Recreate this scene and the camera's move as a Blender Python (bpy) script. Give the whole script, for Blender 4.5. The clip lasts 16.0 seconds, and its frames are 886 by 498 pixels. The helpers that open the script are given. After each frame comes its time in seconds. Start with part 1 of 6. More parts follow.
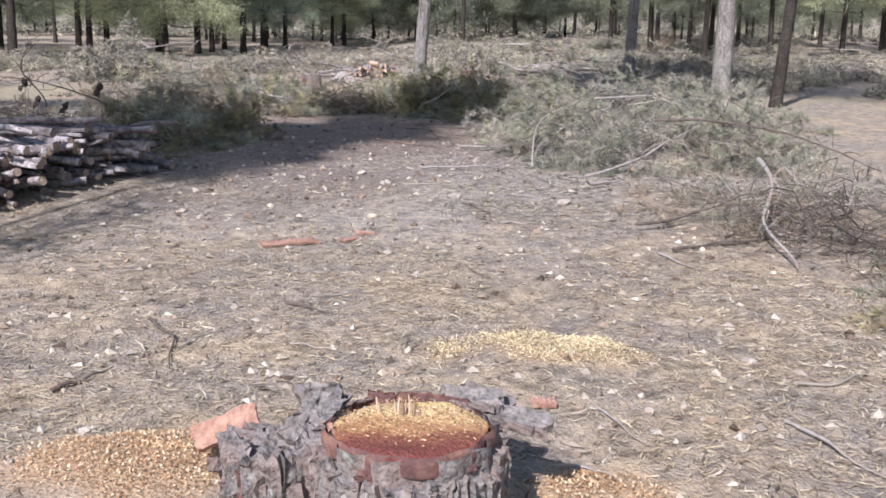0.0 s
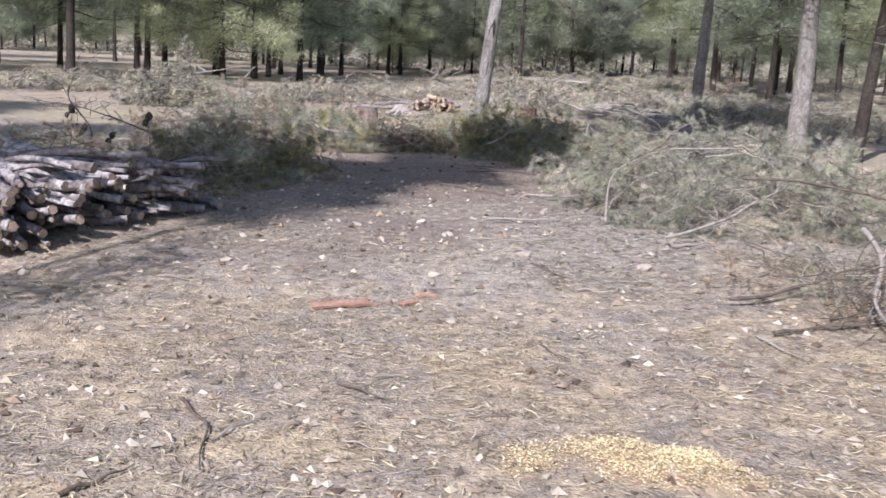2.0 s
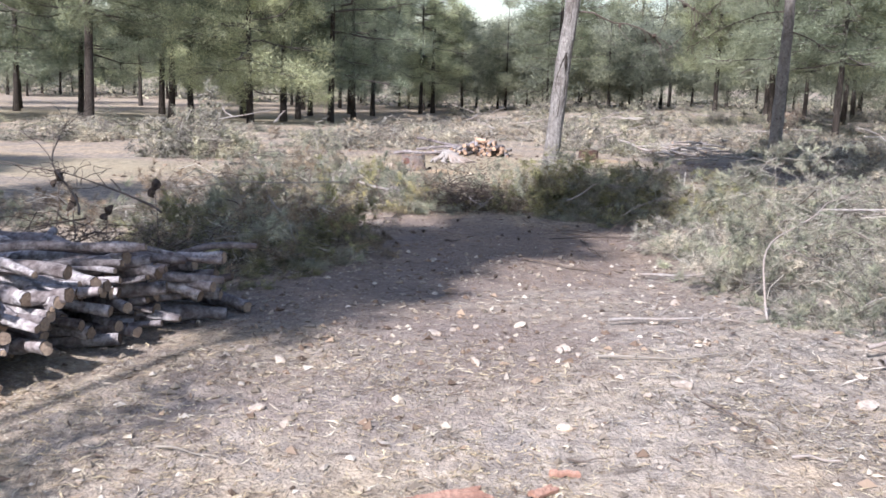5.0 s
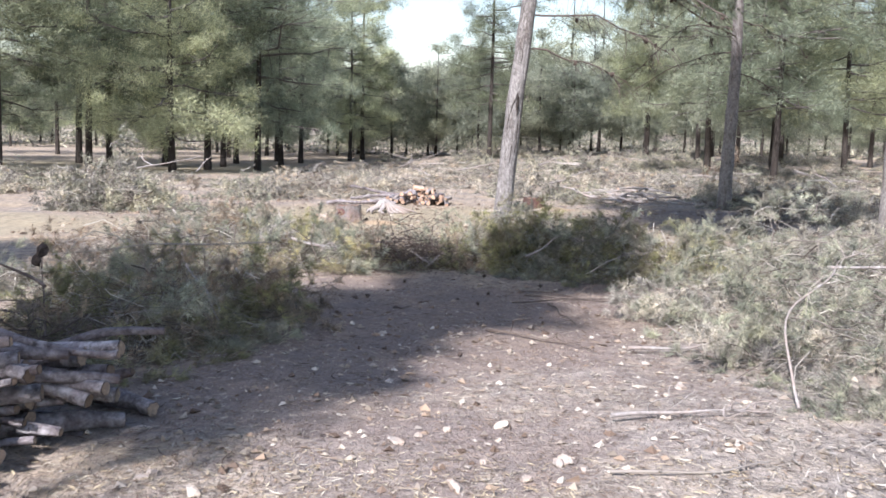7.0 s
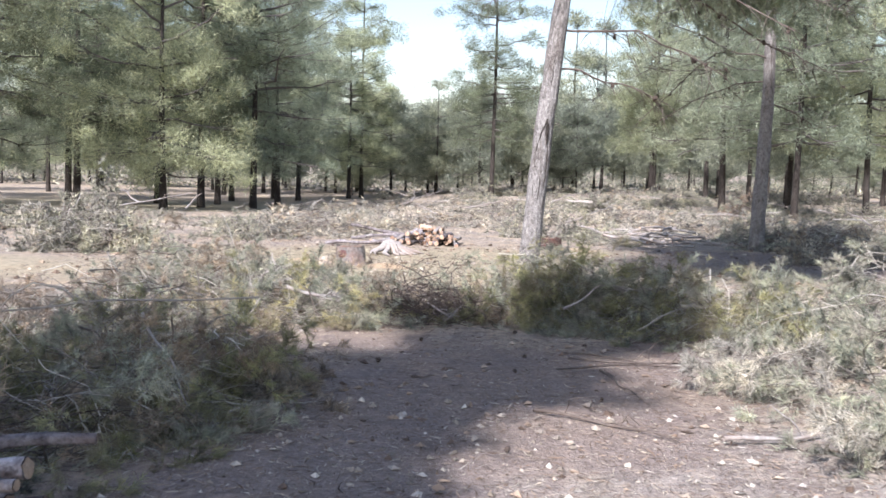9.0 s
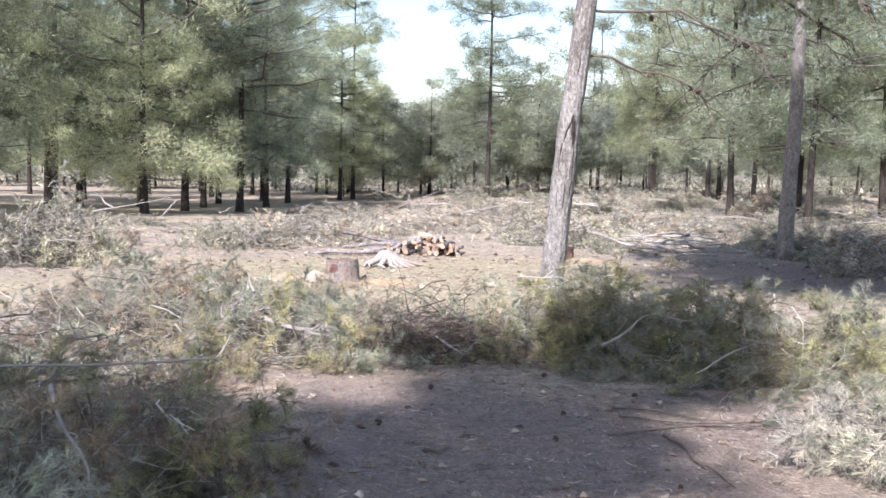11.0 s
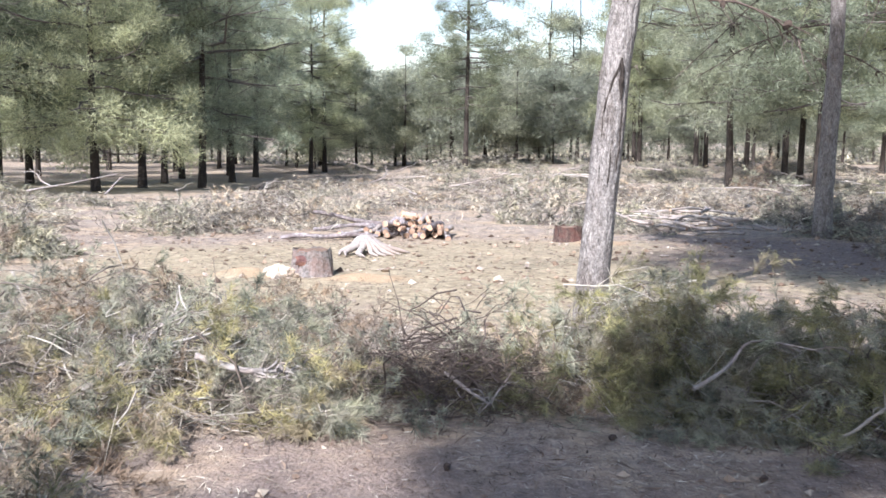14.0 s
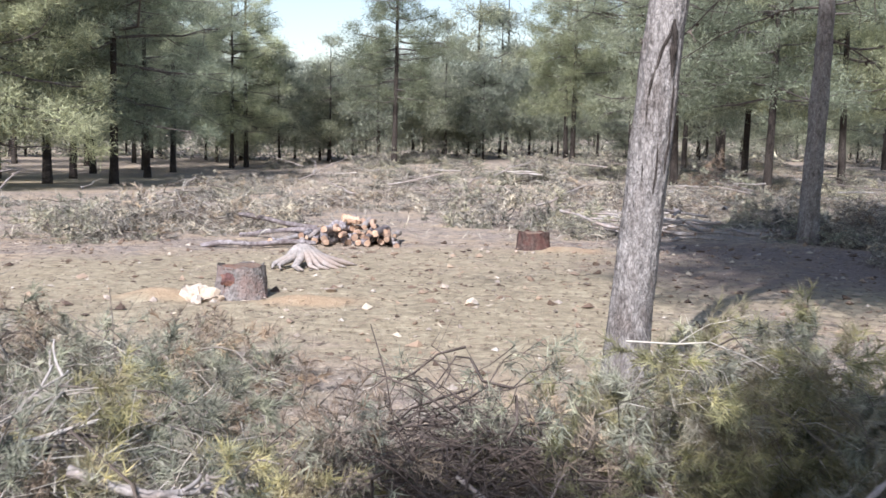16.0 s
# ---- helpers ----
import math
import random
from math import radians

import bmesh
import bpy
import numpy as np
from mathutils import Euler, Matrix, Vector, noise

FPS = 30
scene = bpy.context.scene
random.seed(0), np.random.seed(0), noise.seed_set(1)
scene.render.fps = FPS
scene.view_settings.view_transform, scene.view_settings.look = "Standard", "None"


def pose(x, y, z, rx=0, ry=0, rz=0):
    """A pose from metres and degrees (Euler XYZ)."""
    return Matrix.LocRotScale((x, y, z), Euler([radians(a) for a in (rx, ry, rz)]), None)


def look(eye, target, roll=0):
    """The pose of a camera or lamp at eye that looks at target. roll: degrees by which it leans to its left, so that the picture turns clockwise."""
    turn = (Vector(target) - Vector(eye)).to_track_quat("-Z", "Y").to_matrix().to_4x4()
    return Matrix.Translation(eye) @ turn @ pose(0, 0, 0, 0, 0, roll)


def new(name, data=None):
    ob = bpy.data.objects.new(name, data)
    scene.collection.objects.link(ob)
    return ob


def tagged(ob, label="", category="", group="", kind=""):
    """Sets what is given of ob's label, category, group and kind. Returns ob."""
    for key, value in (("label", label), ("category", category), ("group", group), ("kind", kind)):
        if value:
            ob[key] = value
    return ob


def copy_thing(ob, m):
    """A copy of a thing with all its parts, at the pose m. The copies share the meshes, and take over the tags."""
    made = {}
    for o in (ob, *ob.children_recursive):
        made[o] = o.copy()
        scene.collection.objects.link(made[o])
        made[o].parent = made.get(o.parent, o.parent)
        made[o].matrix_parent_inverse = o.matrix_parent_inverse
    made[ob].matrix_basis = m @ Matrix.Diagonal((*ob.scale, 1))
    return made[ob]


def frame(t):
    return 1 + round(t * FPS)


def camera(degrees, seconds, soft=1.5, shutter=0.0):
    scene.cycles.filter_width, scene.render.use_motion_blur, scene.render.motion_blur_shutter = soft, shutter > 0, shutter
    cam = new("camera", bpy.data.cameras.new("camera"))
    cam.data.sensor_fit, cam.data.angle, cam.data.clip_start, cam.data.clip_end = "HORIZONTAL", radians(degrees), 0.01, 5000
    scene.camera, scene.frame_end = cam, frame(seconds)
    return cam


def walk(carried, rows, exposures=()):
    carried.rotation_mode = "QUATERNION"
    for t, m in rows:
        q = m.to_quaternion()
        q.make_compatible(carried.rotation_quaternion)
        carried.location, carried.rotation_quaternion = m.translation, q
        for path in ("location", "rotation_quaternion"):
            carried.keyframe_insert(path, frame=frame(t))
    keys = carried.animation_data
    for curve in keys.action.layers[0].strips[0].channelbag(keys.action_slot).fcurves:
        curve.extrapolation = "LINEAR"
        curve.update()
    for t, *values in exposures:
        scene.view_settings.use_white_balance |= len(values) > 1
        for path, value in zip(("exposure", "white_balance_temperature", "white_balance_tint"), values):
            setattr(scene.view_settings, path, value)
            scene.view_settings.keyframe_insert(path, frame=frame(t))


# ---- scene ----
cam = camera(46.0, 16.0, soft=1.6, shutter=0.4)
PATH = [
    (0, (0.959, 0.575, 1.527), (0.921, 2.526, 1.09), 0.9),
    (0.5, (0.931, 0.684, 1.548), (0.887, 2.64, 1.135), 1.3),
    (1, (0.886, 0.848, 1.563), (0.836, 2.809, 1.177), 1.9),
    (1.5, (0.836, 1.049, 1.582), (0.762, 3.014, 1.218), 2.5),
    (2, (0.777, 1.319, 1.592), (0.651, 3.277, 1.208), 3.0),
    (2.5, (0.689, 1.706, 1.581), (0.517, 3.656, 1.168), 2.9),
    (3, (0.584, 2.164, 1.571), (0.376, 4.115, 1.18), 2.3),
    (3.5, (0.475, 2.612, 1.571), (0.241, 4.564, 1.205), 2.0),
    (4, (0.354, 2.995, 1.585), (0.12, 4.95, 1.238), 1.9),
    (6.5, (-0.108, 4.57, 1.608), (-0.178, 6.551, 1.345), 1.6),
    (7, (-0.15, 4.944, 1.562), (-0.202, 6.93, 1.333), 1.4),
    (7.5, (-0.203, 5.342, 1.523), (-0.252, 7.332, 1.329), 0.8),
    (8, (-0.276, 5.747, 1.499), (-0.329, 7.737, 1.312), 0.3),
    (8.5, (-0.334, 6.119, 1.477), (-0.392, 8.111, 1.303), 0.7),
    (9, (-0.408, 6.521, 1.481), (-0.456, 8.514, 1.325), 1.5),
    (11.5, (-0.62, 8.452, 1.526), (-0.641, 10.445, 1.369), 1.0),
    (12, (-0.656, 8.798, 1.525), (-0.67, 10.787, 1.319), 0.4),
    (12.5, (-0.711, 9.171, 1.515), (-0.715, 11.156, 1.276), 0.4),
    (13, (-0.727, 9.595, 1.493), (-0.731, 11.582, 1.267), 0.5),
    (13.5, (-0.759, 10.01, 1.479), (-0.757, 11.999, 1.265), 0.6),
    (14, (-0.823, 10.436, 1.475), (-0.803, 12.425, 1.265), 0.7),
    (14.5, (-0.894, 10.879, 1.463), (-0.847, 12.868, 1.259), 0.9),
    (15, (-0.971, 11.337, 1.459), (-0.885, 13.324, 1.25), 1.1),
    (15.5, (-1.059, 11.776, 1.461), (-0.924, 13.76, 1.247), 1.1),
    (16, (-1.11, 12.256, 1.443), (-0.94, 14.237, 1.226), 1.1),
]
LOOKS = [(0, 0.55), (3.5, 0.78), (6.5, 1.0), (9, 1.1), (12.5, 1.24), (14, 1.2), (15, 0.98), (16, 0.76)]
walk(cam, [(t, look(e, a, r)) for t, e, a, r in PATH], [(t, stops, 6010, 18) for t, stops in LOOKS])

# ---- light ----
SUN_AZ, SUN_EL = radians(23), radians(41)          # shadows fall towards +y, a little towards +x
shadow_dir = Vector((math.sin(SUN_AZ) * math.cos(SUN_EL), math.cos(SUN_AZ) * math.cos(SUN_EL), -math.sin(SUN_EL)))
sun = new("sun", bpy.data.lights.new("sun", "SUN"))
sun.data.energy, sun.data.angle, sun.data.color = 5.0, radians(0.7), (1.0, 0.965, 0.91)
sun.rotation_mode = "QUATERNION"
sun.rotation_quaternion = shadow_dir.to_track_quat("-Z", "Y")
sun.location = (0, 0, 30)
world = bpy.data.worlds.new("world")
scene.world = world
world.use_nodes = True
wn = world.node_tree.nodes
sky = wn.new("ShaderNodeTexSky")
sky.sky_type, sky.sun_disc = "NISHITA", False
sky.sun_elevation, sky.sun_rotation = SUN_EL, SUN_AZ + math.pi
sky.air_density, sky.dust_density, sky.ozone_density = 1.2, 1.0, 0.6
world.node_tree.links.new(sky.outputs[0], wn["Background"].inputs[0])
wn["Background"].inputs[1].default_value = 0.1

# ---- materials ----


def mat(name, build, rough=0.8, bump=0.0, bump_scale=40.0, translucent=0.0, stretch=(1, 1, 1)):
    """A node material; build(nodes, link, coord) returns the colour socket."""
    m = bpy.data.materials.new(name)
    m.use_nodes = True
    nt = m.node_tree
    bsdf = nt.nodes["Principled BSDF"]
    bsdf.inputs["Roughness"].default_value = rough
    bsdf.inputs["Specular IOR Level"].default_value = 0.25

    def link(a, b):
        nt.links.new(a, b)

    tc = nt.nodes.new("ShaderNodeTexCoord")
    mp = nt.nodes.new("ShaderNodeMapping")
    mp.inputs["Scale"].default_value = stretch
    link(tc.outputs["Object"], mp.inputs[0])
    col = build(nt.nodes, link, mp.outputs[0])
    link(col, bsdf.inputs["Base Color"])
    if bump:
        n = nt.nodes.new("ShaderNodeTexNoise")
        n.inputs["Scale"].default_value, n.inputs["Detail"].default_value = bump_scale, 6
        link(mp.outputs[0], n.inputs["Vector"])
        b = nt.nodes.new("ShaderNodeBump")
        b.inputs["Strength"].default_value, b.inputs["Distance"].default_value = bump, 0.02
        link(n.outputs["Fac"], b.inputs["Height"])
        link(b.outputs[0], bsdf.inputs["Normal"])
    if translucent:
        tr = nt.nodes.new("ShaderNodeBsdfTranslucent")
        link(col, tr.inputs["Color"])
        mix = nt.nodes.new("ShaderNodeMixShader")
        mix.inputs[0].default_value = translucent
        link(bsdf.outputs[0], mix.inputs[1])
        link(tr.outputs[0], mix.inputs[2])
        link(mix.outputs[0], nt.nodes["Material Output"].inputs["Surface"])
    return m


def ramp(nodes, link, fac, stops):
    r = nodes.new("ShaderNodeValToRGB")
    e = r.color_ramp.elements
    while len(e) < len(stops):
        e.new(0.5)
    for k, (p, c) in enumerate(stops):
        e[k].position, e[k].color = p, (*c, 1)
    link(fac, r.inputs[0])
    return r.outputs[0]


def noise_fac(nodes, link, vec, scale, detail=5, rough=0.6):
    n = nodes.new("ShaderNodeTexNoise")
    n.inputs["Scale"].default_value, n.inputs["Detail"].default_value, n.inputs["Roughness"].default_value = scale, detail, rough
    link(vec, n.inputs["Vector"])
    return n.outputs["Fac"]


def mixed(nodes, link, fac, a, b, mode="MIX"):
    m = nodes.new("ShaderNodeMix")
    m.data_type, m.blend_type = "RGBA", mode
    for sock, v in ((m.inputs[0], fac), (m.inputs[6], a), (m.inputs[7], b)):
        if isinstance(v, (int, float)):
            sock.default_value = v
        elif isinstance(v, tuple):
            sock.default_value = (*v, 1)
        else:
            link(v, sock)
    return m.outputs[2]


def island(nodes):
    return nodes.new("ShaderNodeNewGeometry").outputs["Random Per Island"]


def obj_random(nodes):
    return nodes.new("ShaderNodeObjectInfo").outputs["Random"]


def per_log(stops, scale, tint, big):
    """Two scales of grain, and one tone a log."""
    inner = two_scale(stops, scale, tint, big)

    def f(nodes, link, vec):
        r = ramp(nodes, link, obj_random(nodes), [(0.0, (0.5, 0.46, 0.45)), (0.5, (0.95, 0.92, 0.92)), (1.0, (1.45, 1.43, 1.43))])
        return mixed(nodes, link, 1.0, inner(nodes, link, vec), r, "MULTIPLY")
    return f


def noisy(stops, scale, detail=6):
    def f(nodes, link, vec):
        return ramp(nodes, link, noise_fac(nodes, link, vec, scale, detail), stops)
    return f


def two_scale(stops, scale, tint, big):
    """Fine grain, with broad stains of another tint laid over it."""
    def f(nodes, link, vec):
        a = ramp(nodes, link, noise_fac(nodes, link, vec, scale, 8, 0.7), stops)
        k = ramp(nodes, link, noise_fac(nodes, link, vec, big, 3), [(0.42, (0, 0, 0)), (0.62, (1, 1, 1))])
        return mixed(nodes, link, k, a, mixed(nodes, link, 0.55, a, tint))
    return f


def by_island(stops, scale=3.0, lo=0.7, hi=1.15, fine=0.0, patch=None, bough=False):
    """One tone a piece, with a broad drift over the whole and, where fine is given, a drift from tuft to tuft."""
    def f(nodes, link, vec):
        tone = island(nodes)
        if bough:
            at = nodes.new("ShaderNodeAttribute")
            at.attribute_name = "tone"
            blend = nodes.new("ShaderNodeMix")
            blend.inputs[0].default_value = 0.72
            link(tone, blend.inputs[2])
            link(at.outputs["Fac"], blend.inputs[3])
            tone = blend.outputs[0]
        a = ramp(nodes, link, tone, stops)
        k = noise_fac(nodes, link, vec, scale, 3)
        d = ramp(nodes, link, k, [(0.3, (lo, lo, lo)), (0.7, (hi, hi * 0.98, hi * 0.88))])
        a = mixed(nodes, link, 1.0, a, d, "MULTIPLY")
        if fine:
            k = noise_fac(nodes, link, vec, fine, 4, 0.6)
            d = ramp(nodes, link, k, [(0.36, (0.4, 0.4, 0.42)), (0.5, (1, 1, 1)), (0.64, (1.6, 1.53, 1.42))])
            a = mixed(nodes, link, 1.0, a, d, "MULTIPLY")
        if patch:
            k = ramp(nodes, link, noise_fac(nodes, link, vec, 3.7, 5, 0.65), [(0.47, (0, 0, 0)), (0.6, (0.85, 0.85, 0.85))])
            a = mixed(nodes, link, k, a, mixed(nodes, link, 0.8, a, patch))
        return a
    return f


def tree_leaf(stops, lo=0.6, hi=1.45):
    """Leaf colour: one tone a tuft, and one shift a tree."""
    def f(nodes, link, vec):
        a = ramp(nodes, link, island(nodes), stops)
        k = noise_fac(nodes, link, vec, 1.7, 4)
        d = ramp(nodes, link, k, [(0.32, (lo, lo, lo)), (0.68, (hi, hi, hi * 0.92))])
        a = mixed(nodes, link, 1.0, a, d, "MULTIPLY")
        r = ramp(nodes, link, obj_random(nodes), [(0.0, (0.68, 0.72, 0.74)), (0.5, (1, 1, 1)), (1.0, (1.2, 1.17, 1.05))])
        return mixed(nodes, link, 1.0, a, r, "MULTIPLY")
    return f


def ground_colour(nodes, link, vec):
    fine = ramp(nodes, link, noise_fac(nodes, link, vec, 55, 8, 0.75),
                [(0.25, (0.09, 0.074, 0.062)), (0.42, (0.215, 0.177, 0.145)), (0.56, (0.335, 0.28, 0.225)), (0.75, (0.52, 0.455, 0.38))])
    broad = noise_fac(nodes, link, vec, 0.9, 6, 0.65)
    straw = mixed(nodes, link, ramp(nodes, link, broad, [(0.44, (0, 0, 0)), (0.62, (0.55, 0.55, 0.55))]), fine, (0.44, 0.34, 0.215))
    grey = mixed(nodes, link, ramp(nodes, link, noise_fac(nodes, link, vec, 2.3, 5), [(0.5, (0, 0, 0)), (0.66, (0.6, 0.6, 0.6))]), straw, (0.20, 0.18, 0.17))
    mid = ramp(nodes, link, noise_fac(nodes, link, vec, 8, 6, 0.7), [(0.32, (0.5, 0.48, 0.48)), (0.5, (1, 1, 1)), (0.68, (1.5, 1.46, 1.38))])
    grey = mixed(nodes, link, 1.0, grey, mid, "MULTIPLY")
    at = nodes.new("ShaderNodeAttribute")
    at.attribute_name = "soil"
    bare = ramp(nodes, link, noise_fac(nodes, link, vec, 9, 9, 0.78),
                [(0.3, (0.158, 0.13, 0.09)), (0.5, (0.314, 0.266, 0.18)), (0.72, (0.523, 0.46, 0.325))])
    full = mixed(nodes, link, at.outputs["Fac"], grey, bare)
    at2 = nodes.new("ShaderNodeAttribute")
    at2.attribute_name = "chips"
    wood = ramp(nodes, link, noise_fac(nodes, link, vec, 90, 4, 0.7),
                [(0.3, (0.26, 0.155, 0.09)), (0.5, (0.42, 0.28, 0.165)), (0.7, (0.64, 0.49, 0.33))])
    full = mixed(nodes, link, at2.outputs["Fac"], full, wood)
    at4 = nodes.new("ShaderNodeAttribute")
    at4.attribute_name = "grit"
    grit = ramp(nodes, link, noise_fac(nodes, link, vec, 34, 8, 0.75), [(0.28, (0.12, 0.108, 0.1)), (0.46, (0.25, 0.23, 0.215)), (0.58, (0.36, 0.335, 0.31)), (0.75, (0.54, 0.505, 0.47))])
    full = mixed(nodes, link, at4.outputs["Fac"], full, mixed(nodes, link, 1.0, grit, mid, "MULTIPLY"))
    # Needle duff; its dark tone also holds the shade lying over it.
    at3 = nodes.new("ShaderNodeAttribute")
    at3.attribute_name = "shaded_duff"
    shaded_duff = ramp(nodes, link, noise_fac(nodes, link, vec, 40, 8, 0.7),
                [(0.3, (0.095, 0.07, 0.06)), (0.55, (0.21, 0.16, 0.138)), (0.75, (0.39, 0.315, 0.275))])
    return mixed(nodes, link, at3.outputs["Fac"], full, shaded_duff)


M_ground = mat("ground_litter", ground_colour, 0.95, 0.9, 60)


def bark_colour(dark, mid, light):
    def f(nodes, link, vec):
        v = nodes.new("ShaderNodeTexVoronoi")
        v.feature, v.inputs["Scale"].default_value = "DISTANCE_TO_EDGE", 46
        wob = nodes.new("ShaderNodeMix")
        wob.data_type = "VECTOR"
        wob.inputs[0].default_value = 0.4
        link(vec, wob.inputs[4])
        nn = nodes.new("ShaderNodeTexNoise")
        nn.inputs["Scale"].default_value = 9
        link(vec, nn.inputs["Vector"])
        link(nn.outputs["Color"], wob.inputs[5])
        link(wob.outputs[1], v.inputs["Vector"])
        plates = ramp(nodes, link, v.outputs["Distance"], [(0.0, dark), (0.1, mid), (0.5, light)])
        grain = ramp(nodes, link, noise_fac(nodes, link, vec, 45, 8, 0.75), [(0.34, (0.5, 0.48, 0.47)), (0.66, (1.35, 1.33, 1.3))])
        spots = ramp(nodes, link, noise_fac(nodes, link, vec, 7, 5, 0.7), [(0.36, (0.6, 0.56, 0.54)), (0.52, (1, 1, 1)), (0.7, (1.2, 1.2, 1.2))])
        return mixed(nodes, link, 1.0, mixed(nodes, link, 1.0, plates, grain, "MULTIPLY"), spots, "MULTIPLY")
    return f


M_bark = mat("pine_bark", bark_colour((0.13, 0.12, 0.113), (0.25, 0.238, 0.228), (0.345, 0.33, 0.317)), 0.95, 1.0, 60, stretch=(1, 1, 0.42))
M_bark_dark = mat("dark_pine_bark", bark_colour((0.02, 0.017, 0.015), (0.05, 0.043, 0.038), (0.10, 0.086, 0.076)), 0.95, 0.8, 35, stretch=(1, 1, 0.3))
M_limb = mat("limb_bark", noisy([(0.3, (0.055, 0.047, 0.042)), (0.6, (0.125, 0.11, 0.1)), (0.8, (0.2, 0.182, 0.168))], 12), 0.9)
M_logbark = mat("log_bark", per_log([(0.33, (0.05, 0.044, 0.044)), (0.45, (0.19, 0.176, 0.176)), (0.57, (0.38, 0.363, 0.363)), (0.75, (0.62, 0.605, 0.605))], 17, (0.2, 0.165, 0.16), 5), 0.9, 0.9, 40)
M_stumpold = mat("weathered_stump_top", two_scale([(0.3, (0.10, 0.068, 0.05)), (0.5, (0.18, 0.132, 0.10)), (0.75, (0.29, 0.235, 0.185))], 45, (0.2, 0.09, 0.06), 7), 0.9, 0.6, 90)
M_stumpred = mat("red_stump_bark", two_scale([(0.3, (0.028, 0.02, 0.018)), (0.5, (0.08, 0.054, 0.046)), (0.75, (0.17, 0.128, 0.11))], 26, (0.12, 0.05, 0.04), 8), 0.92, 1.0, 45)


def stump_face(nodes, link, vec):
    """Sawn face: red-brown towards one side, yellow sawdust caught on the other."""
    sep = nodes.new("ShaderNodeSeparateXYZ")
    link(vec, sep.inputs[0])
    add = nodes.new("ShaderNodeMath")
    add.operation = "MULTIPLY_ADD"
    link(noise_fac(nodes, link, vec, 14, 6, 0.7), add.inputs[0])
    add.inputs[1].default_value = 0.32
    link(sep.outputs[1], add.inputs[2])
    base = ramp(nodes, link, add.outputs[0], [(0.0, (0.17, 0.055, 0.045)), (0.09, (0.25, 0.10, 0.06)), (0.16, (0.42, 0.24, 0.12)), (0.3, (0.62, 0.47, 0.25))])
    grain = ramp(nodes, link, noise_fac(nodes, link, vec, 95, 5, 0.75), [(0.32, (0.6, 0.55, 0.5)), (0.66, (1.3, 1.3, 1.25))])
    return mixed(nodes, link, 1.0, base, grain, "MULTIPLY")


M_stumpface = mat("sawn_stump_face", stump_face, 0.85, 0.8, 80)
M_cut = mat("cut_wood", per_log([(0.3, (0.16, 0.125, 0.095)), (0.55, (0.27, 0.21, 0.155)), (0.8, (0.43, 0.345, 0.25))], 60, (0.2, 0.14, 0.1), 8), 0.85, 0.5, 90)
M_cutpale = mat("fresh_cut_wood", per_log([(0.3, (0.30, 0.20, 0.135)), (0.55, (0.46, 0.345, 0.25)), (0.8, (0.64, 0.53, 0.41))], 40, (0.30, 0.17, 0.11), 8), 0.85, 0.4, 90)
M_stumpbark = mat("stump_bark", two_scale([(0.3, (0.045, 0.04, 0.037)), (0.45, (0.15, 0.137, 0.128)), (0.62, (0.265, 0.247, 0.232)), (0.8, (0.40, 0.378, 0.355))], 30, (0.23, 0.15, 0.125), 6), 0.92, 1.0, 45)
M_redbark = mat("red_inner_bark", two_scale([(0.3, (0.06, 0.032, 0.03)), (0.55, (0.115, 0.058, 0.053)), (0.8, (0.20, 0.125, 0.112))], 25, (0.30, 0.16, 0.11), 7), 0.75, 0.5, 50)
M_orangebark = mat("orange_inner_bark", two_scale([(0.3, (0.25, 0.14, 0.1)), (0.55, (0.4, 0.24, 0.18)), (0.8, (0.53, 0.36, 0.28))], 40, (0.23, 0.115, 0.08), 9), 0.85, 0.5, 60)
M_chip = mat("wood_chips", by_island([(0.0, (0.22, 0.11, 0.055)), (0.45, (0.42, 0.255, 0.14)), (0.8, (0.62, 0.44, 0.27)), (1.0, (0.88, 0.77, 0.6))], 4), 0.8)
M_chipdry = mat("dry_sawdust", by_island([(0.0, (0.48, 0.36, 0.19)), (0.4, (0.68, 0.55, 0.33)), (1.0, (0.84, 0.75, 0.55))], 4), 0.85)
M_rock = mat("limestone", two_scale([(0.3, (0.22, 0.185, 0.155)), (0.5, (0.36, 0.315, 0.275)), (0.75, (0.54, 0.495, 0.45))], 18, (0.38, 0.27, 0.18), 4), 0.9, 0.7, 30)
M_whiterock = mat("white_limestone", two_scale([(0.3, (0.26, 0.22, 0.18)), (0.5, (0.46, 0.41, 0.35)), (0.72, (0.58, 0.53, 0.46))], 14, (0.46, 0.33, 0.21), 5), 0.9, 0.7, 30)
M_straw = mat("straw_litter", by_island([(0.0, (0.10, 0.075, 0.055)), (0.3, (0.24, 0.185, 0.13)), (0.55, (0.40, 0.32, 0.21)), (0.85, (0.56, 0.48, 0.34)), (1.0, (0.66, 0.61, 0.52))], 1.2), 0.85)
M_strawgrey = mat("grey_straw_litter", by_island([(0.0, (0.1, 0.083, 0.07)), (0.3, (0.22, 0.19, 0.16)), (0.6, (0.37, 0.33, 0.275)), (0.85, (0.52, 0.475, 0.405)), (1.0, (0.64, 0.61, 0.55))], 1.2), 0.85)
M_duff = mat("brown_needle_litter", by_island([(0.0, (0.07, 0.05, 0.04)), (0.5, (0.19, 0.135, 0.105)), (0.85, (0.34, 0.26, 0.2)), (1.0, (0.52, 0.46, 0.39))], 1.2), 0.85)
M_pebble = mat("pebbles", by_island([(0.0, (0.15, 0.125, 0.105)), (0.6, (0.32, 0.275, 0.235)), (1.0, (0.56, 0.51, 0.46))], 2), 0.9)
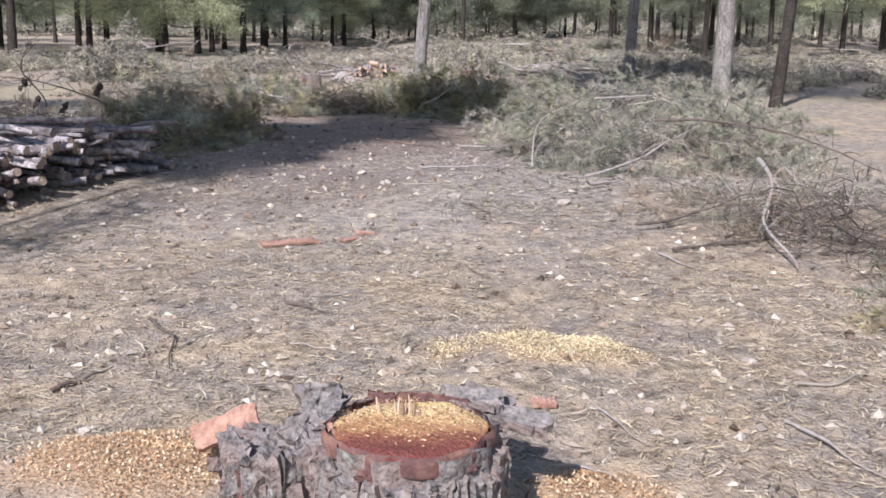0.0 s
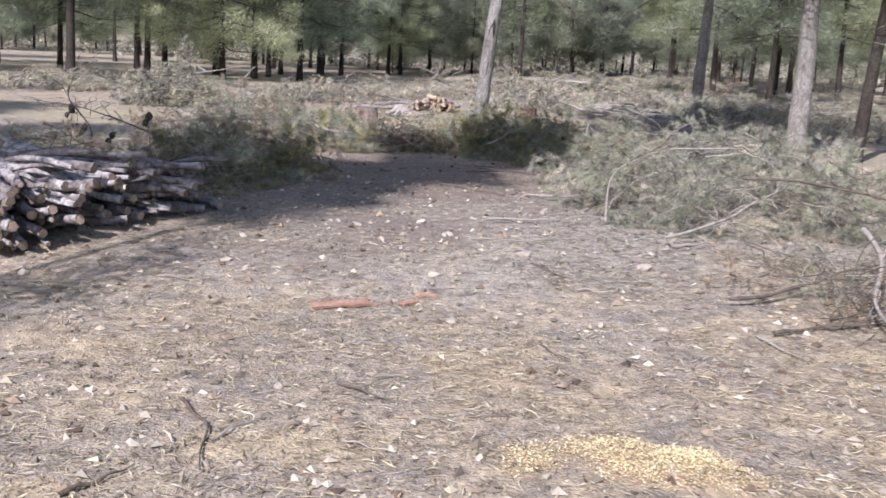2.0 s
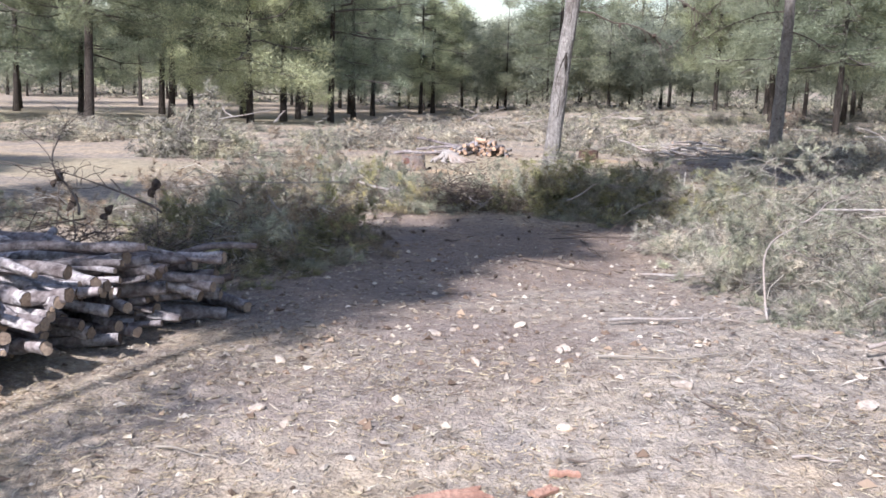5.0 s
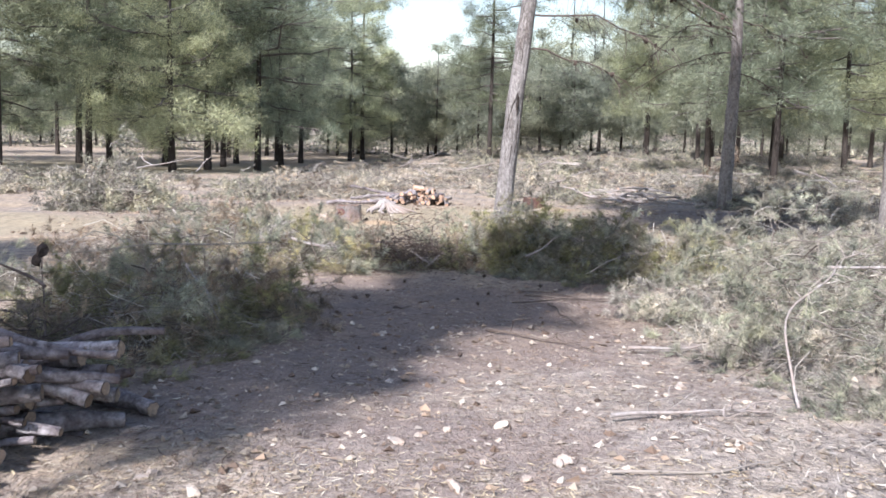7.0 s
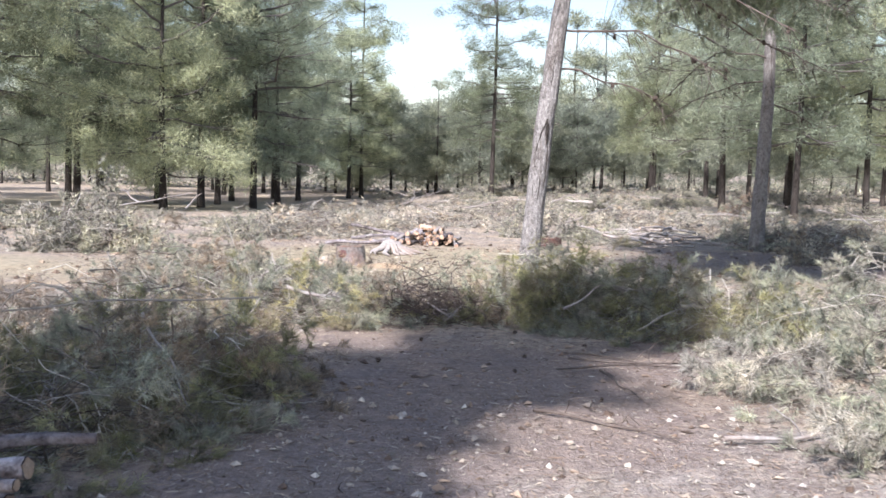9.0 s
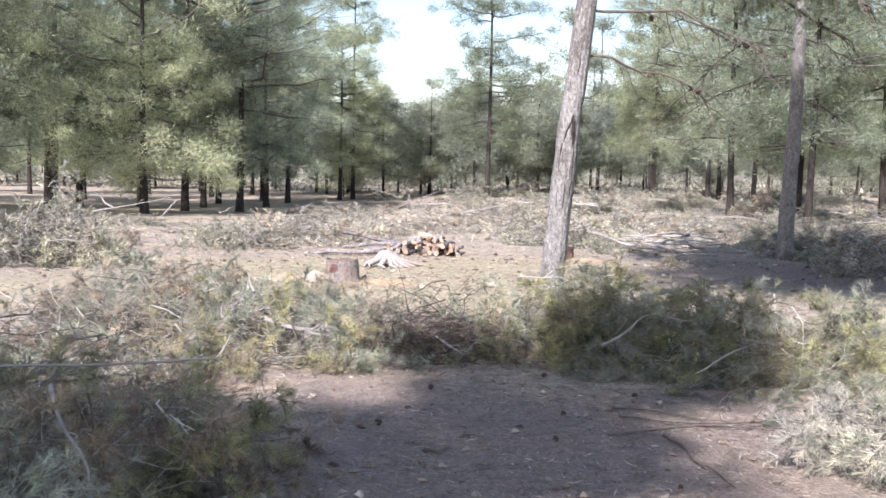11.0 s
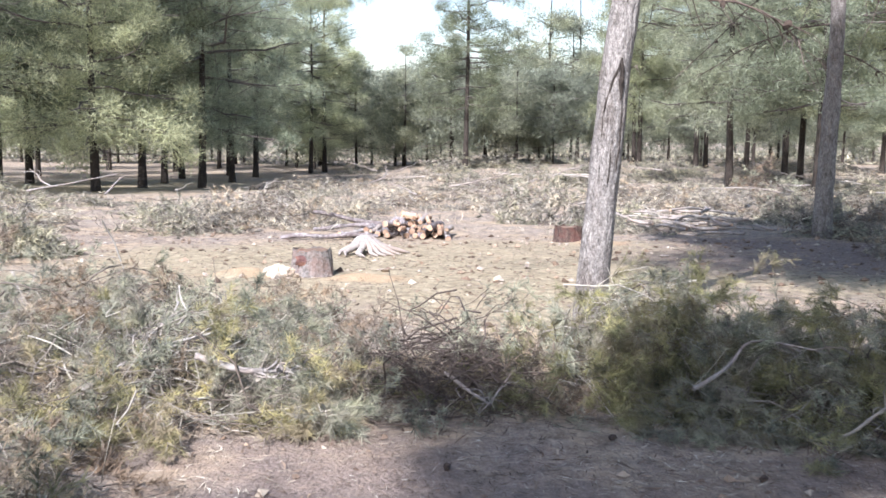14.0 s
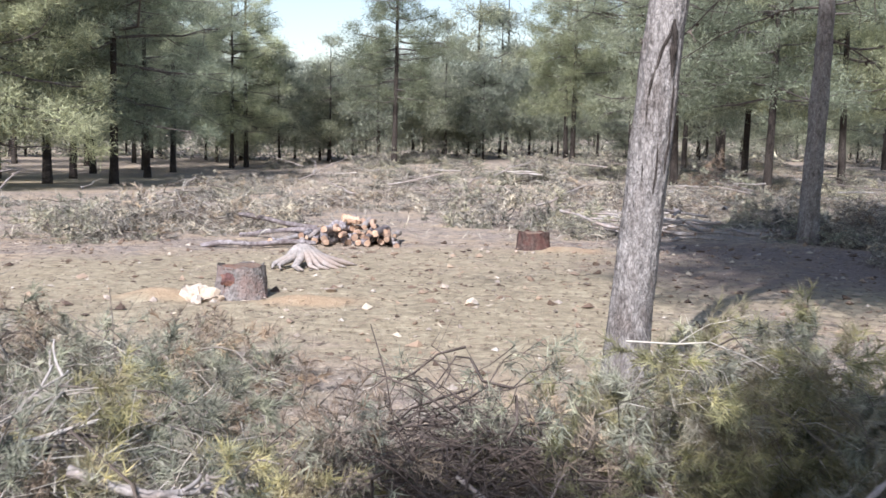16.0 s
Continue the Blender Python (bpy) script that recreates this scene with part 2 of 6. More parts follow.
M_twig = mat("grey_twigs", by_island([(0.0, (0.10, 0.08, 0.07)), (0.45, (0.22, 0.192, 0.172)), (0.75, (0.38, 0.35, 0.32)), (1.0, (0.58, 0.55, 0.51))], 2), 0.85)
M_twigpale = mat("pale_branch", two_scale([(0.3, (0.17, 0.15, 0.138)), (0.55, (0.32, 0.295, 0.275)), (0.8, (0.50, 0.475, 0.45))], 20, (0.33, 0.25, 0.2), 4), 0.85, 0.5, 50)
M_limbpale = mat("bleached_limb", two_scale([(0.3, (0.28, 0.255, 0.23)), (0.55, (0.46, 0.43, 0.395)), (0.8, (0.64, 0.61, 0.57))], 25, (0.30, 0.25, 0.21), 5), 0.85, 0.5, 50)
M_needle_yellow = mat("yellowing_needles", by_island([(0.0, (0.2, 0.19, 0.1)), (0.4, (0.33, 0.315, 0.17)), (0.75, (0.47, 0.44, 0.25)), (1.0, (0.62, 0.57, 0.38))], 1.6, 0.65, 1.25, 9.0, (0.34, 0.28, 0.21), True), 0.7, translucent=0.3)
M_twigdark = mat("dark_branch", two_scale([(0.3, (0.05, 0.04, 0.035)), (0.55, (0.13, 0.105, 0.09)), (0.8, (0.25, 0.21, 0.18))], 20, (0.1, 0.075, 0.06), 4), 0.9, 0.5, 50)
M_needle_grey = mat("drying_needles", by_island([(0.0, (0.155, 0.166, 0.13)), (0.35, (0.252, 0.27, 0.214)), (0.7, (0.36, 0.378, 0.305)), (1.0, (0.5, 0.508, 0.425))], 1.6, 0.65, 1.25, 9.0, (0.32, 0.285, 0.23), True), 0.7, translucent=0.25)
M_needle_green = mat("cut_green_needles", by_island([(0.0, (0.145, 0.145, 0.08)), (0.4, (0.245, 0.245, 0.135)), (0.75, (0.35, 0.345, 0.195)), (1.0, (0.47, 0.45, 0.29))], 1.6, 0.65, 1.25, 9.0, (0.26, 0.215, 0.16), True), 0.65, translucent=0.3)
M_needle_brown = mat("brown_dead_needles", by_island([(0.0, (0.14, 0.1, 0.072)), (0.4, (0.26, 0.2, 0.15)), (0.75, (0.385, 0.32, 0.245)), (1.0, (0.5, 0.45, 0.36))], 1.6, 0.65, 1.25, 9.0, (0.3, 0.26, 0.22), True), 0.8, translucent=0.15)
M_leaf = mat("pine_foliage", tree_leaf([(0.0, (0.17, 0.19, 0.135)), (0.4, (0.288, 0.318, 0.23)), (0.8, (0.415, 0.455, 0.335)), (1.0, (0.55, 0.585, 0.45))]), 0.6, translucent=0.4)
M_leaf_far = mat("far_pine_foliage", tree_leaf([(0.0, (0.185, 0.198, 0.16)), (0.5, (0.295, 0.315, 0.25)), (1.0, (0.42, 0.44, 0.355))]), 0.6, translucent=0.5)
M_leaf_bright = mat("light_pine_foliage", tree_leaf([(0.0, (0.2, 0.217, 0.152)), (0.4, (0.317, 0.344, 0.245)), (0.8, (0.446, 0.479, 0.346)), (1.0, (0.56, 0.592, 0.455))], 0.75, 1.25), 0.6, translucent=0.45)
# Dark leaf tone; it also holds the shade on pines deeper in the wood.
M_leaf_shade = mat("dark_shaded_pine_foliage", tree_leaf([(0.0, (0.115, 0.13, 0.088)), (0.5, (0.21, 0.232, 0.155)), (1.0, (0.335, 0.362, 0.245))]), 0.6, translucent=0.4)
M_field = mat("bleached_slash", by_island([(0.0, (0.19, 0.177, 0.155)), (0.4, (0.31, 0.292, 0.258)), (0.75, (0.41, 0.39, 0.35)), (1.0, (0.52, 0.5, 0.455))], 1.2, 0.75, 1.2, 2.4), 0.85, translucent=0.15)
M_fieldgreen = mat("fading_green_slash", by_island([(0.0, (0.15, 0.15, 0.122)), (0.4, (0.25, 0.25, 0.2)), (0.75, (0.345, 0.342, 0.28)), (1.0, (0.46, 0.45, 0.375))], 1.2, 0.75, 1.2, 2.4), 0.8, translucent=0.2)
M_cone = mat("pine_cone", noisy([(0.3, (0.03, 0.022, 0.018)), (0.7, (0.10, 0.075, 0.06))], 60), 0.9)

# ---- geometry helpers ----
rng = np.random.default_rng(7)


def smooth(a, b, v):
    u = np.clip((np.asarray(v, float) - a) / (b - a), 0, 1)
    return u * u * (3 - 2 * u)


def lattice(x, y, cell, seed):
    """Value noise in -1..1."""
    table = np.random.default_rng(seed).uniform(-1, 1, (64, 64))
    u, v = np.asarray(x, float) / cell, np.asarray(y, float) / cell
    i, j = np.floor(u).astype(int), np.floor(v).astype(int)
    fu, fv = u - i, v - j
    fu, fv = fu * fu * (3 - 2 * fu), fv * fv * (3 - 2 * fv)
    t = lambda a, b: table[a % 64, b % 64]
    return (t(i, j) * (1 - fu) + t(i + 1, j) * fu) * (1 - fv) + (t(i, j + 1) * (1 - fu) + t(i + 1, j + 1) * fu) * fv


def ground_z(x, y):
    x, y = np.asarray(x, float), np.asarray(y, float)
    base = 0.13 * smooth(6.8, 10.2, y) - 0.5 * smooth(28, 58, y) * (1 - 0.9 * smooth(-6, 4, x))
    near = 1 - smooth(30, 60, y)
    return base + near * (0.022 * lattice(x, y, 1.1, 3) + 0.010 * lattice(x, y, 0.33, 4) + 0.05 * lattice(x, y, 6, 5) * smooth(9, 14, np.abs(x) + 0.3 * np.abs(y - 12)))


def gz(x, y):
    return float(ground_z(x, y))


def mesh_data(name, V, Q=None, T=None, material=None, shade=True):
    V = np.asarray(V, np.float32).reshape(-1, 3)
    Q = np.zeros((0, 4), int) if Q is None or len(Q) == 0 else np.asarray(Q, int)
    T = np.zeros((0, 3), int) if T is None or len(T) == 0 else np.asarray(T, int)
    me = bpy.data.meshes.new(name)
    me.vertices.add(len(V))
    me.vertices.foreach_set("co", V.ravel())
    loops = np.concatenate([Q.ravel(), T.ravel()]).astype(np.int32)
    me.loops.add(len(loops))
    me.loops.foreach_set("vertex_index", loops)
    n = len(Q) + len(T)
    me.polygons.add(n)
    starts = np.concatenate([np.arange(len(Q)) * 4, len(Q) * 4 + np.arange(len(T)) * 3]).astype(np.int32)
    me.polygons.foreach_set("loop_start", starts)
    me.polygons.foreach_set("use_smooth", np.full(n, shade))
    me.update(calc_edges=True)
    if material:
        me.materials.append(material)
    return me


class Buf:
    """Gathers quads and triangles for one mesh."""

    def __init__(self):
        self.V, self.Q, self.T, self.n = [], [], [], 0

    def add(self, V, Q=None, T=None):
        V = np.asarray(V, float).reshape(-1, 3)
        if Q is not None and len(Q):
            self.Q.append(np.asarray(Q, int) + self.n)
        if T is not None and len(T):
            self.T.append(np.asarray(T, int) + self.n)
        self.V.append(V)
        self.n += len(V)
        return self

    def mesh(self, name, material, shade=True):
        cat = lambda a: np.concatenate(a) if a else None
        return mesh_data(name, np.concatenate(self.V), cat(self.Q), cat(self.T), material, shade)


def part(name, me, parent=None, label=""):
    ob = new(name, me)
    if parent is not None:
        ob.parent = parent
    return tagged(ob, label) if label else ob


def thing(name, x, y, z, label, category, group="", kind="", rz=0.0):
    ob = new(name)
    ob.location, ob.rotation_euler = (x, y, z), (0, 0, rz)
    ob.empty_display_size = 0.1
    return tagged(ob, label, category, group, kind)


def unit(v):
    return v / np.maximum(np.linalg.norm(v, axis=-1, keepdims=True), 1e-9)


def tubes(P, R, sides=5, rough=0.0, cap=False):
    """Tubes along the polylines P (n, k, 3) with radii R (n, k): vertices, quads and, where capped, triangles."""
    P, R = np.asarray(P, float), np.asarray(R, float)
    n, k, _ = P.shape
    tan = unit(np.gradient(P, axis=1))
    main = unit(P[:, -1] - P[:, 0])
    ref = np.where(np.abs(main[:, 2:3]) > 0.9, [[1.0, 0, 0]], [[0, 0, 1.0]])
    a = unit(np.cross(tan, ref[:, None]))
    b = np.cross(tan, a)
    th = np.linspace(0, 2 * np.pi, sides, endpoint=False)
    rad = R[:, :, None] * (1 + rough * rng.uniform(-1, 1, (n, k, sides)))
    V = P[:, :, None] + rad[..., None] * (np.cos(th)[:, None] * a[:, :, None] + np.sin(th)[:, None] * b[:, :, None])
    idx = np.arange(n * k * sides).reshape(n, k, sides)
    nxt = np.roll(idx, -1, axis=2)
    Q = np.stack([idx[:, :-1], nxt[:, :-1], nxt[:, 1:], idx[:, 1:]], -1).reshape(-1, 4)
    T = None
    V = V.reshape(-1, 3)
    if cap:
        c = len(V) + np.arange(n * 2).reshape(n, 2)
        V = np.concatenate([V, P[:, [0, -1]].reshape(-1, 3)])
        t0 = np.stack([np.broadcast_to(c[:, :1], (n, sides)), nxt[:, 0], idx[:, 0]], -1).reshape(-1, 3)
        t1 = np.stack([np.broadcast_to(c[:, 1:], (n, sides)), idx[:, -1], nxt[:, -1]], -1).reshape(-1, 3)
        T = np.concatenate([t0, t1])
    return V, Q, T


def sprays(P0, D, L, k=5, sag=0.15, wig=0.08):
    """Curved polylines from P0 along D with lengths L: (n, k, 3)."""
    n = len(P0)
    s = np.linspace(0, 1, k)[None, :, None]
    L = np.asarray(L, float)[:, None, None]
    P = P0[:, None] + D[:, None] * s * L
    P[..., 2] -= (sag * L * s**2)[..., 0]
    bend = unit(rng.normal(size=(n, 1, 3))) * wig * L * np.sin(s * np.pi * rng.uniform(0.7, 1.6, (n, 1, 1)))
    bend = bend + unit(rng.normal(size=(n, 1, 3))) * 0.35 * wig * L * np.sin(s * np.pi * rng.uniform(2.0, 3.4, (n, 1, 1)))
    jit = rng.normal(size=(n, k, 3)) * 0.012 * L * (s > 0)
    return P + bend + jit


def blades(C, D, length, width):
    """Thin triangles from C along D."""
    n = len(C)
    side = unit(np.cross(D, rng.normal(size=(n, 3)))) * (width[:, None] / 2)
    V = np.stack([C - side, C + side, C + D * length[:, None]], 1).reshape(-1, 3)
    return V, None, np.arange(3 * n).reshape(n, 3)


def needles_on(P, count, length, width, spread=0.8, outer=0.25):
    """Needles standing off the polylines P, count to each."""
    n, k, _ = P.shape
    f = rng.uniform(outer, 1, (n, count)) * (k - 1)
    i = np.minimum(f.astype(int), k - 2)
    u = (f - i)[..., None]
    r = np.arange(n)[:, None]
    C = P[r, i] * (1 - u) + P[r, i + 1] * u
    D = unit(P[r, i + 1] - P[r, i]) + spread * unit(rng.normal(size=(n, count, 3)))
    C, D = C.reshape(-1, 3), unit(D.reshape(-1, 3))
    m = len(C)
    return blades(C, D, length * rng.uniform(0.6, 1.25, m), width * rng.uniform(0.7, 1.3, m))


def lumpy(r, seed, flat=0.7, sub=2, amp=0.25):
    """A stone: an ico sphere cut by a few planes and roughened."""
    bm = bmesh.new()
    bmesh.ops.create_icosphere(bm, subdivisions=sub, radius=1.0)
    g = np.random.default_rng(seed)
    planes = [(Vector(unit(g.normal(size=3))), g.uniform(0.4, 0.75)) for _ in range(10)]
    stretch = (g.uniform(0.85, 1.25), g.uniform(0.75, 1.1), flat)
    for v in bm.verts:
        p = v.co.copy()
        for nrm, d in planes:
            over = p.dot(nrm) - d
            if over > 0:
                p -= nrm * over
        p *= 1 + amp * noise.noise(v.co * 2.1 + Vector((seed, 0, 0)))
        v.co = Vector((p.x * stretch[0], p.y * stretch[1], p.z * stretch[2])) * r
    me = bpy.data.meshes.new("stone")
    bm.to_mesh(me)
    bm.free()
    return me


def bark_tube(P, R, sides, depth, seed, flare=0.0, furrows=9):
    """One trunk with furrowed bark: vertices and quads."""
    P, R = np.asarray(P, float), np.asarray(R, float)
    V, Q, T = tubes(P[None], R[None], sides)
    k = len(P)
    V = V.reshape(k, sides, 3)
    th = np.linspace(0, 2 * np.pi, sides, endpoint=False)
    s = np.cumsum(np.r_[0, np.linalg.norm(np.diff(P, axis=0), axis=1)])
    A, S = np.meshgrid(th, s)
    g = np.random.default_rng(seed)
    wave = np.abs(np.sin(A * furrows / 2 + 1.3 * lattice(A * 2, S * 3, 1.0, seed) + g.uniform(0, 6)))
    n1 = lattice(A * R.mean() * 12 + 40, S * 5, 1.0, seed + 1)
    off = depth * (wave - 0.5) + depth * 0.8 * n1
    if flare:
        off = off + flare * R[0] * np.exp(-S / 0.18) * (0.6 + 0.5 * np.sin(A * 5 + seed))
    d = unit(V - P[:, None])
    return (V + d * off[..., None]).reshape(-1, 3), Q


# ---- ground ----
def axis(*segs):
    return np.unique(np.round(np.concatenate([np.arange(a, b, st) for a, b, st in segs]), 4))


gx = axis((-900, -120, 60), (-120, -30, 6), (-30, -8, 0.8), (-8, -3.6, 0.2), (-3.6, 3.6, 0.09), (3.6, 8, 0.2), (8, 30, 0.8), (30, 120, 6), (120, 901, 60))
gy = axis((-300, -30, 30), (-30, 1, 1.5), (1, 26, 0.11), (26, 40, 0.4), (40, 130, 3), (130, 1501, 60))
GX, GY = np.meshgrid(gx, gy)
GZ = ground_z(GX, GY)


def blob(x, y, cx, cy, rx, ry, rot=0.0, soft=0.5, rag=0.35, seed=11):
    """A ragged patch: 1 inside, fading to 0 outside."""
    c, s = math.cos(rot), math.sin(rot)
    u, v = ((x - cx) * c + (y - cy) * s) / rx, (-(x - cx) * s + (y - cy) * c) / ry
    d = np.sqrt(u * u + v * v) + rag * (lattice(x, y, 0.5 * min(rx, ry) + 0.05, seed) + 0.5 * lattice(x, y, 0.12, seed + 1))
    return 1 - smooth(1 - soft, 1, d)


CHIPS = [(-0.14, 3.93, 0.53, 0.46, 0.35, 0.06), (1.4, 3.75, 0.42, 0.2, -0.1, 0.03), (1.36, 5.27, 0.6, 0.26, 0.05, 0.012)]
chip_mask = sum(blob(GX, GY, cx, cy, rx, ry, rot, 0.6) for cx, cy, rx, ry, rot, h in CHIPS).clip(0, 1)
for cx, cy, rx, ry, rot, h in CHIPS:
    GZ = GZ + h * blob(GX, GY, cx, cy, rx, ry, rot, 0.9, 0.15)
for cx, cy, h, r in ((-2.62, 20.55, 0.07, 0.42), (-1.45, 20.35, 0.05, 0.4), (1.35, 24.2, 0.05, 0.5)):
    GZ = GZ + h * blob(GX, GY, cx, cy, r, r * 0.7, 0, 0.9, 0.15)
soil = blob(GX, GY, -0.6, 21.0, 5.4, 3.6, 0.08, 0.45, 0.3, 21)
soil = np.maximum(soil, 0.75 * blob(GX, GY, -6.5, 19.0, 6.5, 1.7, 0.12, 0.4, 0.3, 23))
soil = np.maximum(soil, 0.7 * blob(GX, GY, 7.5, 20.0, 4.5, 1.2, 0.1, 0.5, 0.3, 25))
soil = np.maximum(soil, 0.85 * blob(GX, GY, -16.0, 42.0, 14, 11, 0.1, 0.4, 0.3, 27))
orange = sum(blob(GX, GY, cx, cy, r, r * 0.6, 0, 0.7) for cx, cy, r in ((-2.6, 20.5, 0.5), (-1.4, 20.3, 0.55), (1.4, 24.2, 0.6)))
# Dark duff laid in the outline of the pines' shade, deepening it in colour.
shaded_duff_mask = 0.7 * blob(GX, GY, -0.5, 12.3, 2.6, 4.4, -0.38, 0.5, 0.3, 31)
shaded_duff_mask = np.maximum(shaded_duff_mask, 0.8 * blob(GX, GY, 5.0, 22.8, 3.4, 3.2, 0.2, 0.5, 0.3, 33))
grit_mask = 0.55 * blob(GX, GY, 0.4, 10.2, 3.2, 3.4, 0.0, 0.7, 0.3, 35)
idx = np.arange(GX.size).reshape(GX.shape)
quads = np.stack([idx[:-1, :-1], idx[:-1, 1:], idx[1:, 1:], idx[1:, :-1]], -1).reshape(-1, 4)
me = mesh_data("ground", np.stack([GX, GY, GZ], -1), quads, None, M_ground)
for key, arr in (("soil", soil), ("chips", (0.8 * chip_mask + 0.6 * orange).clip(0, 0.8)), ("shaded_duff", shaded_duff_mask), ("grit", grit_mask)):
    layer = me.attributes.new(key, "FLOAT", "POINT")
    layer.data.foreach_set("value", arr.astype(np.float32).ravel())
ground = tagged(new("ground", me), "dry forest floor of straw, soil and pine litter", "ground", kind="structure")

# ---- trees ----


def trunk_path(H, lean, bend, seed, k=16):
    g = np.random.default_rng(seed)
    s = np.linspace(0, 1, k)
    a = g.uniform(0, 2 * np.pi)
    P = np.zeros((k, 3))
    P[:, 0] = lean[0] * H * s + bend * np.sin(s * 3.1) * math.cos(a)
    P[:, 1] = lean[1] * H * s + bend * np.sin(s * 3.1) * math.sin(a)
    P[:, 2] = H * s - 0.12
    return P


def crown_parts(P, H, base, radius, n_limb, clumps, per, size, seed, droop=0.0, profile=0.55, clump_r=0.42, leaf_w=0.11):
    """Limbs and tufts of one crown on the trunk line P."""
    g = np.random.default_rng(seed)
    limbs, leaves = Buf(), Buf()
    hs = base + (H - base) * np.sort(g.uniform(0, 0.97, n_limb))
    az = np.arange(n_limb) * 2.4 + g.uniform(-0.6, 0.6, n_limb)
    u = (hs - base) / (H - base)
    L = radius * np.clip(np.minimum(0.72 + 0.9 * u, 1.0) * (1 - np.clip((u - profile) / (1.05 - profile), 0, 1) ** 1.5), 0.14, 1) * g.uniform(0.7, 1.2, n_limb)
    start = np.stack([np.interp(hs, P[:, 2], P[:, c]) for c in range(3)], 1)
    rise = -0.34 + 0.85 * u + g.uniform(-0.12, 0.15, n_limb) - droop
    D = unit(np.stack([np.cos(az), np.sin(az), rise], 1))
    LP = sprays(start, D, L, 6, sag=-0.12, wig=0.07)
    rr = np.linspace(1, 0.25, 6)[None] * (0.012 + 0.012 * L[:, None])
    limbs.add(*tubes(LP, rr, 5)[:2])
    cs, rs = [], []
    for n in range(n_limb):
        m = max(2, int(round(clumps * L[n] / radius)))
        for f in g.uniform(0.35, 1.05, m):
            q = f * 5
            i = min(int(q), 4)
            c = LP[n, i] + (LP[n, i + 1] - LP[n, i]) * (q - i)
            c = c + g.normal(size=3) * [0.22, 0.22, 0.13] * L[n]
            cs.append(c)
            rs.append(clump_r * g.uniform(0.6, 1.25))
            limbs.add(*tubes(np.stack([LP[n, i], (LP[n, i] + c) / 2 + [0, 0, -0.03], c])[None], np.array([[0.012, 0.009, 0.004]]), 4)[:2])
    cs, rs = np.array(cs), np.array(rs)
    n = len(cs)
    C = np.repeat(cs, per, 0) + g.normal(size=(n * per, 3)) * 0.5 * np.repeat(rs, per)[:, None] * [1.1, 1.1, 0.7]
    out = unit(C - np.repeat(cs, per, 0))
    D = unit(out * 0.8 + [0, 0, 0.35] + 0.9 * g.normal(size=C.shape))
    side = unit(np.cross(D, g.normal(size=C.shape)))
    s = size * g.uniform(0.6, 1.4, (len(C), 1))
    V = np.stack([C - side * s * leaf_w, C + side * s * leaf_w, C + D * s], 1).reshape(-1, 3)
    leaves.add(V, None, np.arange(len(V)).reshape(-1, 3))
    return limbs, leaves


def pine(x, y, H, base, radius, r0, seed, label, lean=(0.0, 0.0), n_limb=26, clumps=4, per=55, size=0.16, bark=None, leaf=None, sides=10, group="forest pines", clump_r=0.42, droop=0.0, profile=0.55, bend=0.08, leaf_w=0.11):
    t = thing("pine_tree", x, y, gz(x, y), label, "pine tree", group)
    P = trunk_path(H, lean, bend, seed)
    R = r0 * (1 - np.linspace(0, 1, len(P)) * 0.86)
    V, Q = bark_tube(P, R, sides, 0.012 if sides > 10 else 0.006, seed, 0.35)
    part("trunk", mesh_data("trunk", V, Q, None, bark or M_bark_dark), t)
    limbs, leaves = crown_parts(P, H, base, radius, n_limb, clumps, per, size, seed, droop, profile, clump_r, leaf_w)
    tagged(part("limb_frame", limbs.mesh("limb_frame", M_limb), t), kind="stuff")
    part("crown", leaves.mesh("crown", leaf or M_leaf, False), t)
    return t


# two standing pines of the clearing, trunks in view
def big_trunk(x, y, H, base, radius, r0, seed, label, lean, bark, sides=40, k=90, n_limb=26, per=150, sweep=0.0):
    t = thing("pine_tree", x, y, gz(x, y), label, "pine tree", "clearing pines")
    P = trunk_path(H, lean, 0.05, seed, k)
    s = np.linspace(0, 1, k)
    P[:, 0] += 0.035 * np.sin(s * H * 0.9 + seed)
    P[:, 0] += sweep * smooth(3.0, 5.8, P[:, 2])
    R = r0 * (1 - s * 0.85)
    V, Q = bark_tube(P, R, sides, 0.011, seed, 0.3, 13)
    part("trunk", mesh_data("trunk", V, Q, None, bark), t)
    limbs, leaves = crown_parts(P, H, base, radius, n_limb, 7, per, 0.19, seed, clump_r=0.5, leaf_w=0.032)
    tagged(part("limb_frame", limbs.mesh("limb_frame", M_limb), t), kind="stuff")
    part("crown", leaves.mesh("crown", M_leaf, False), t)
    return t, P, R


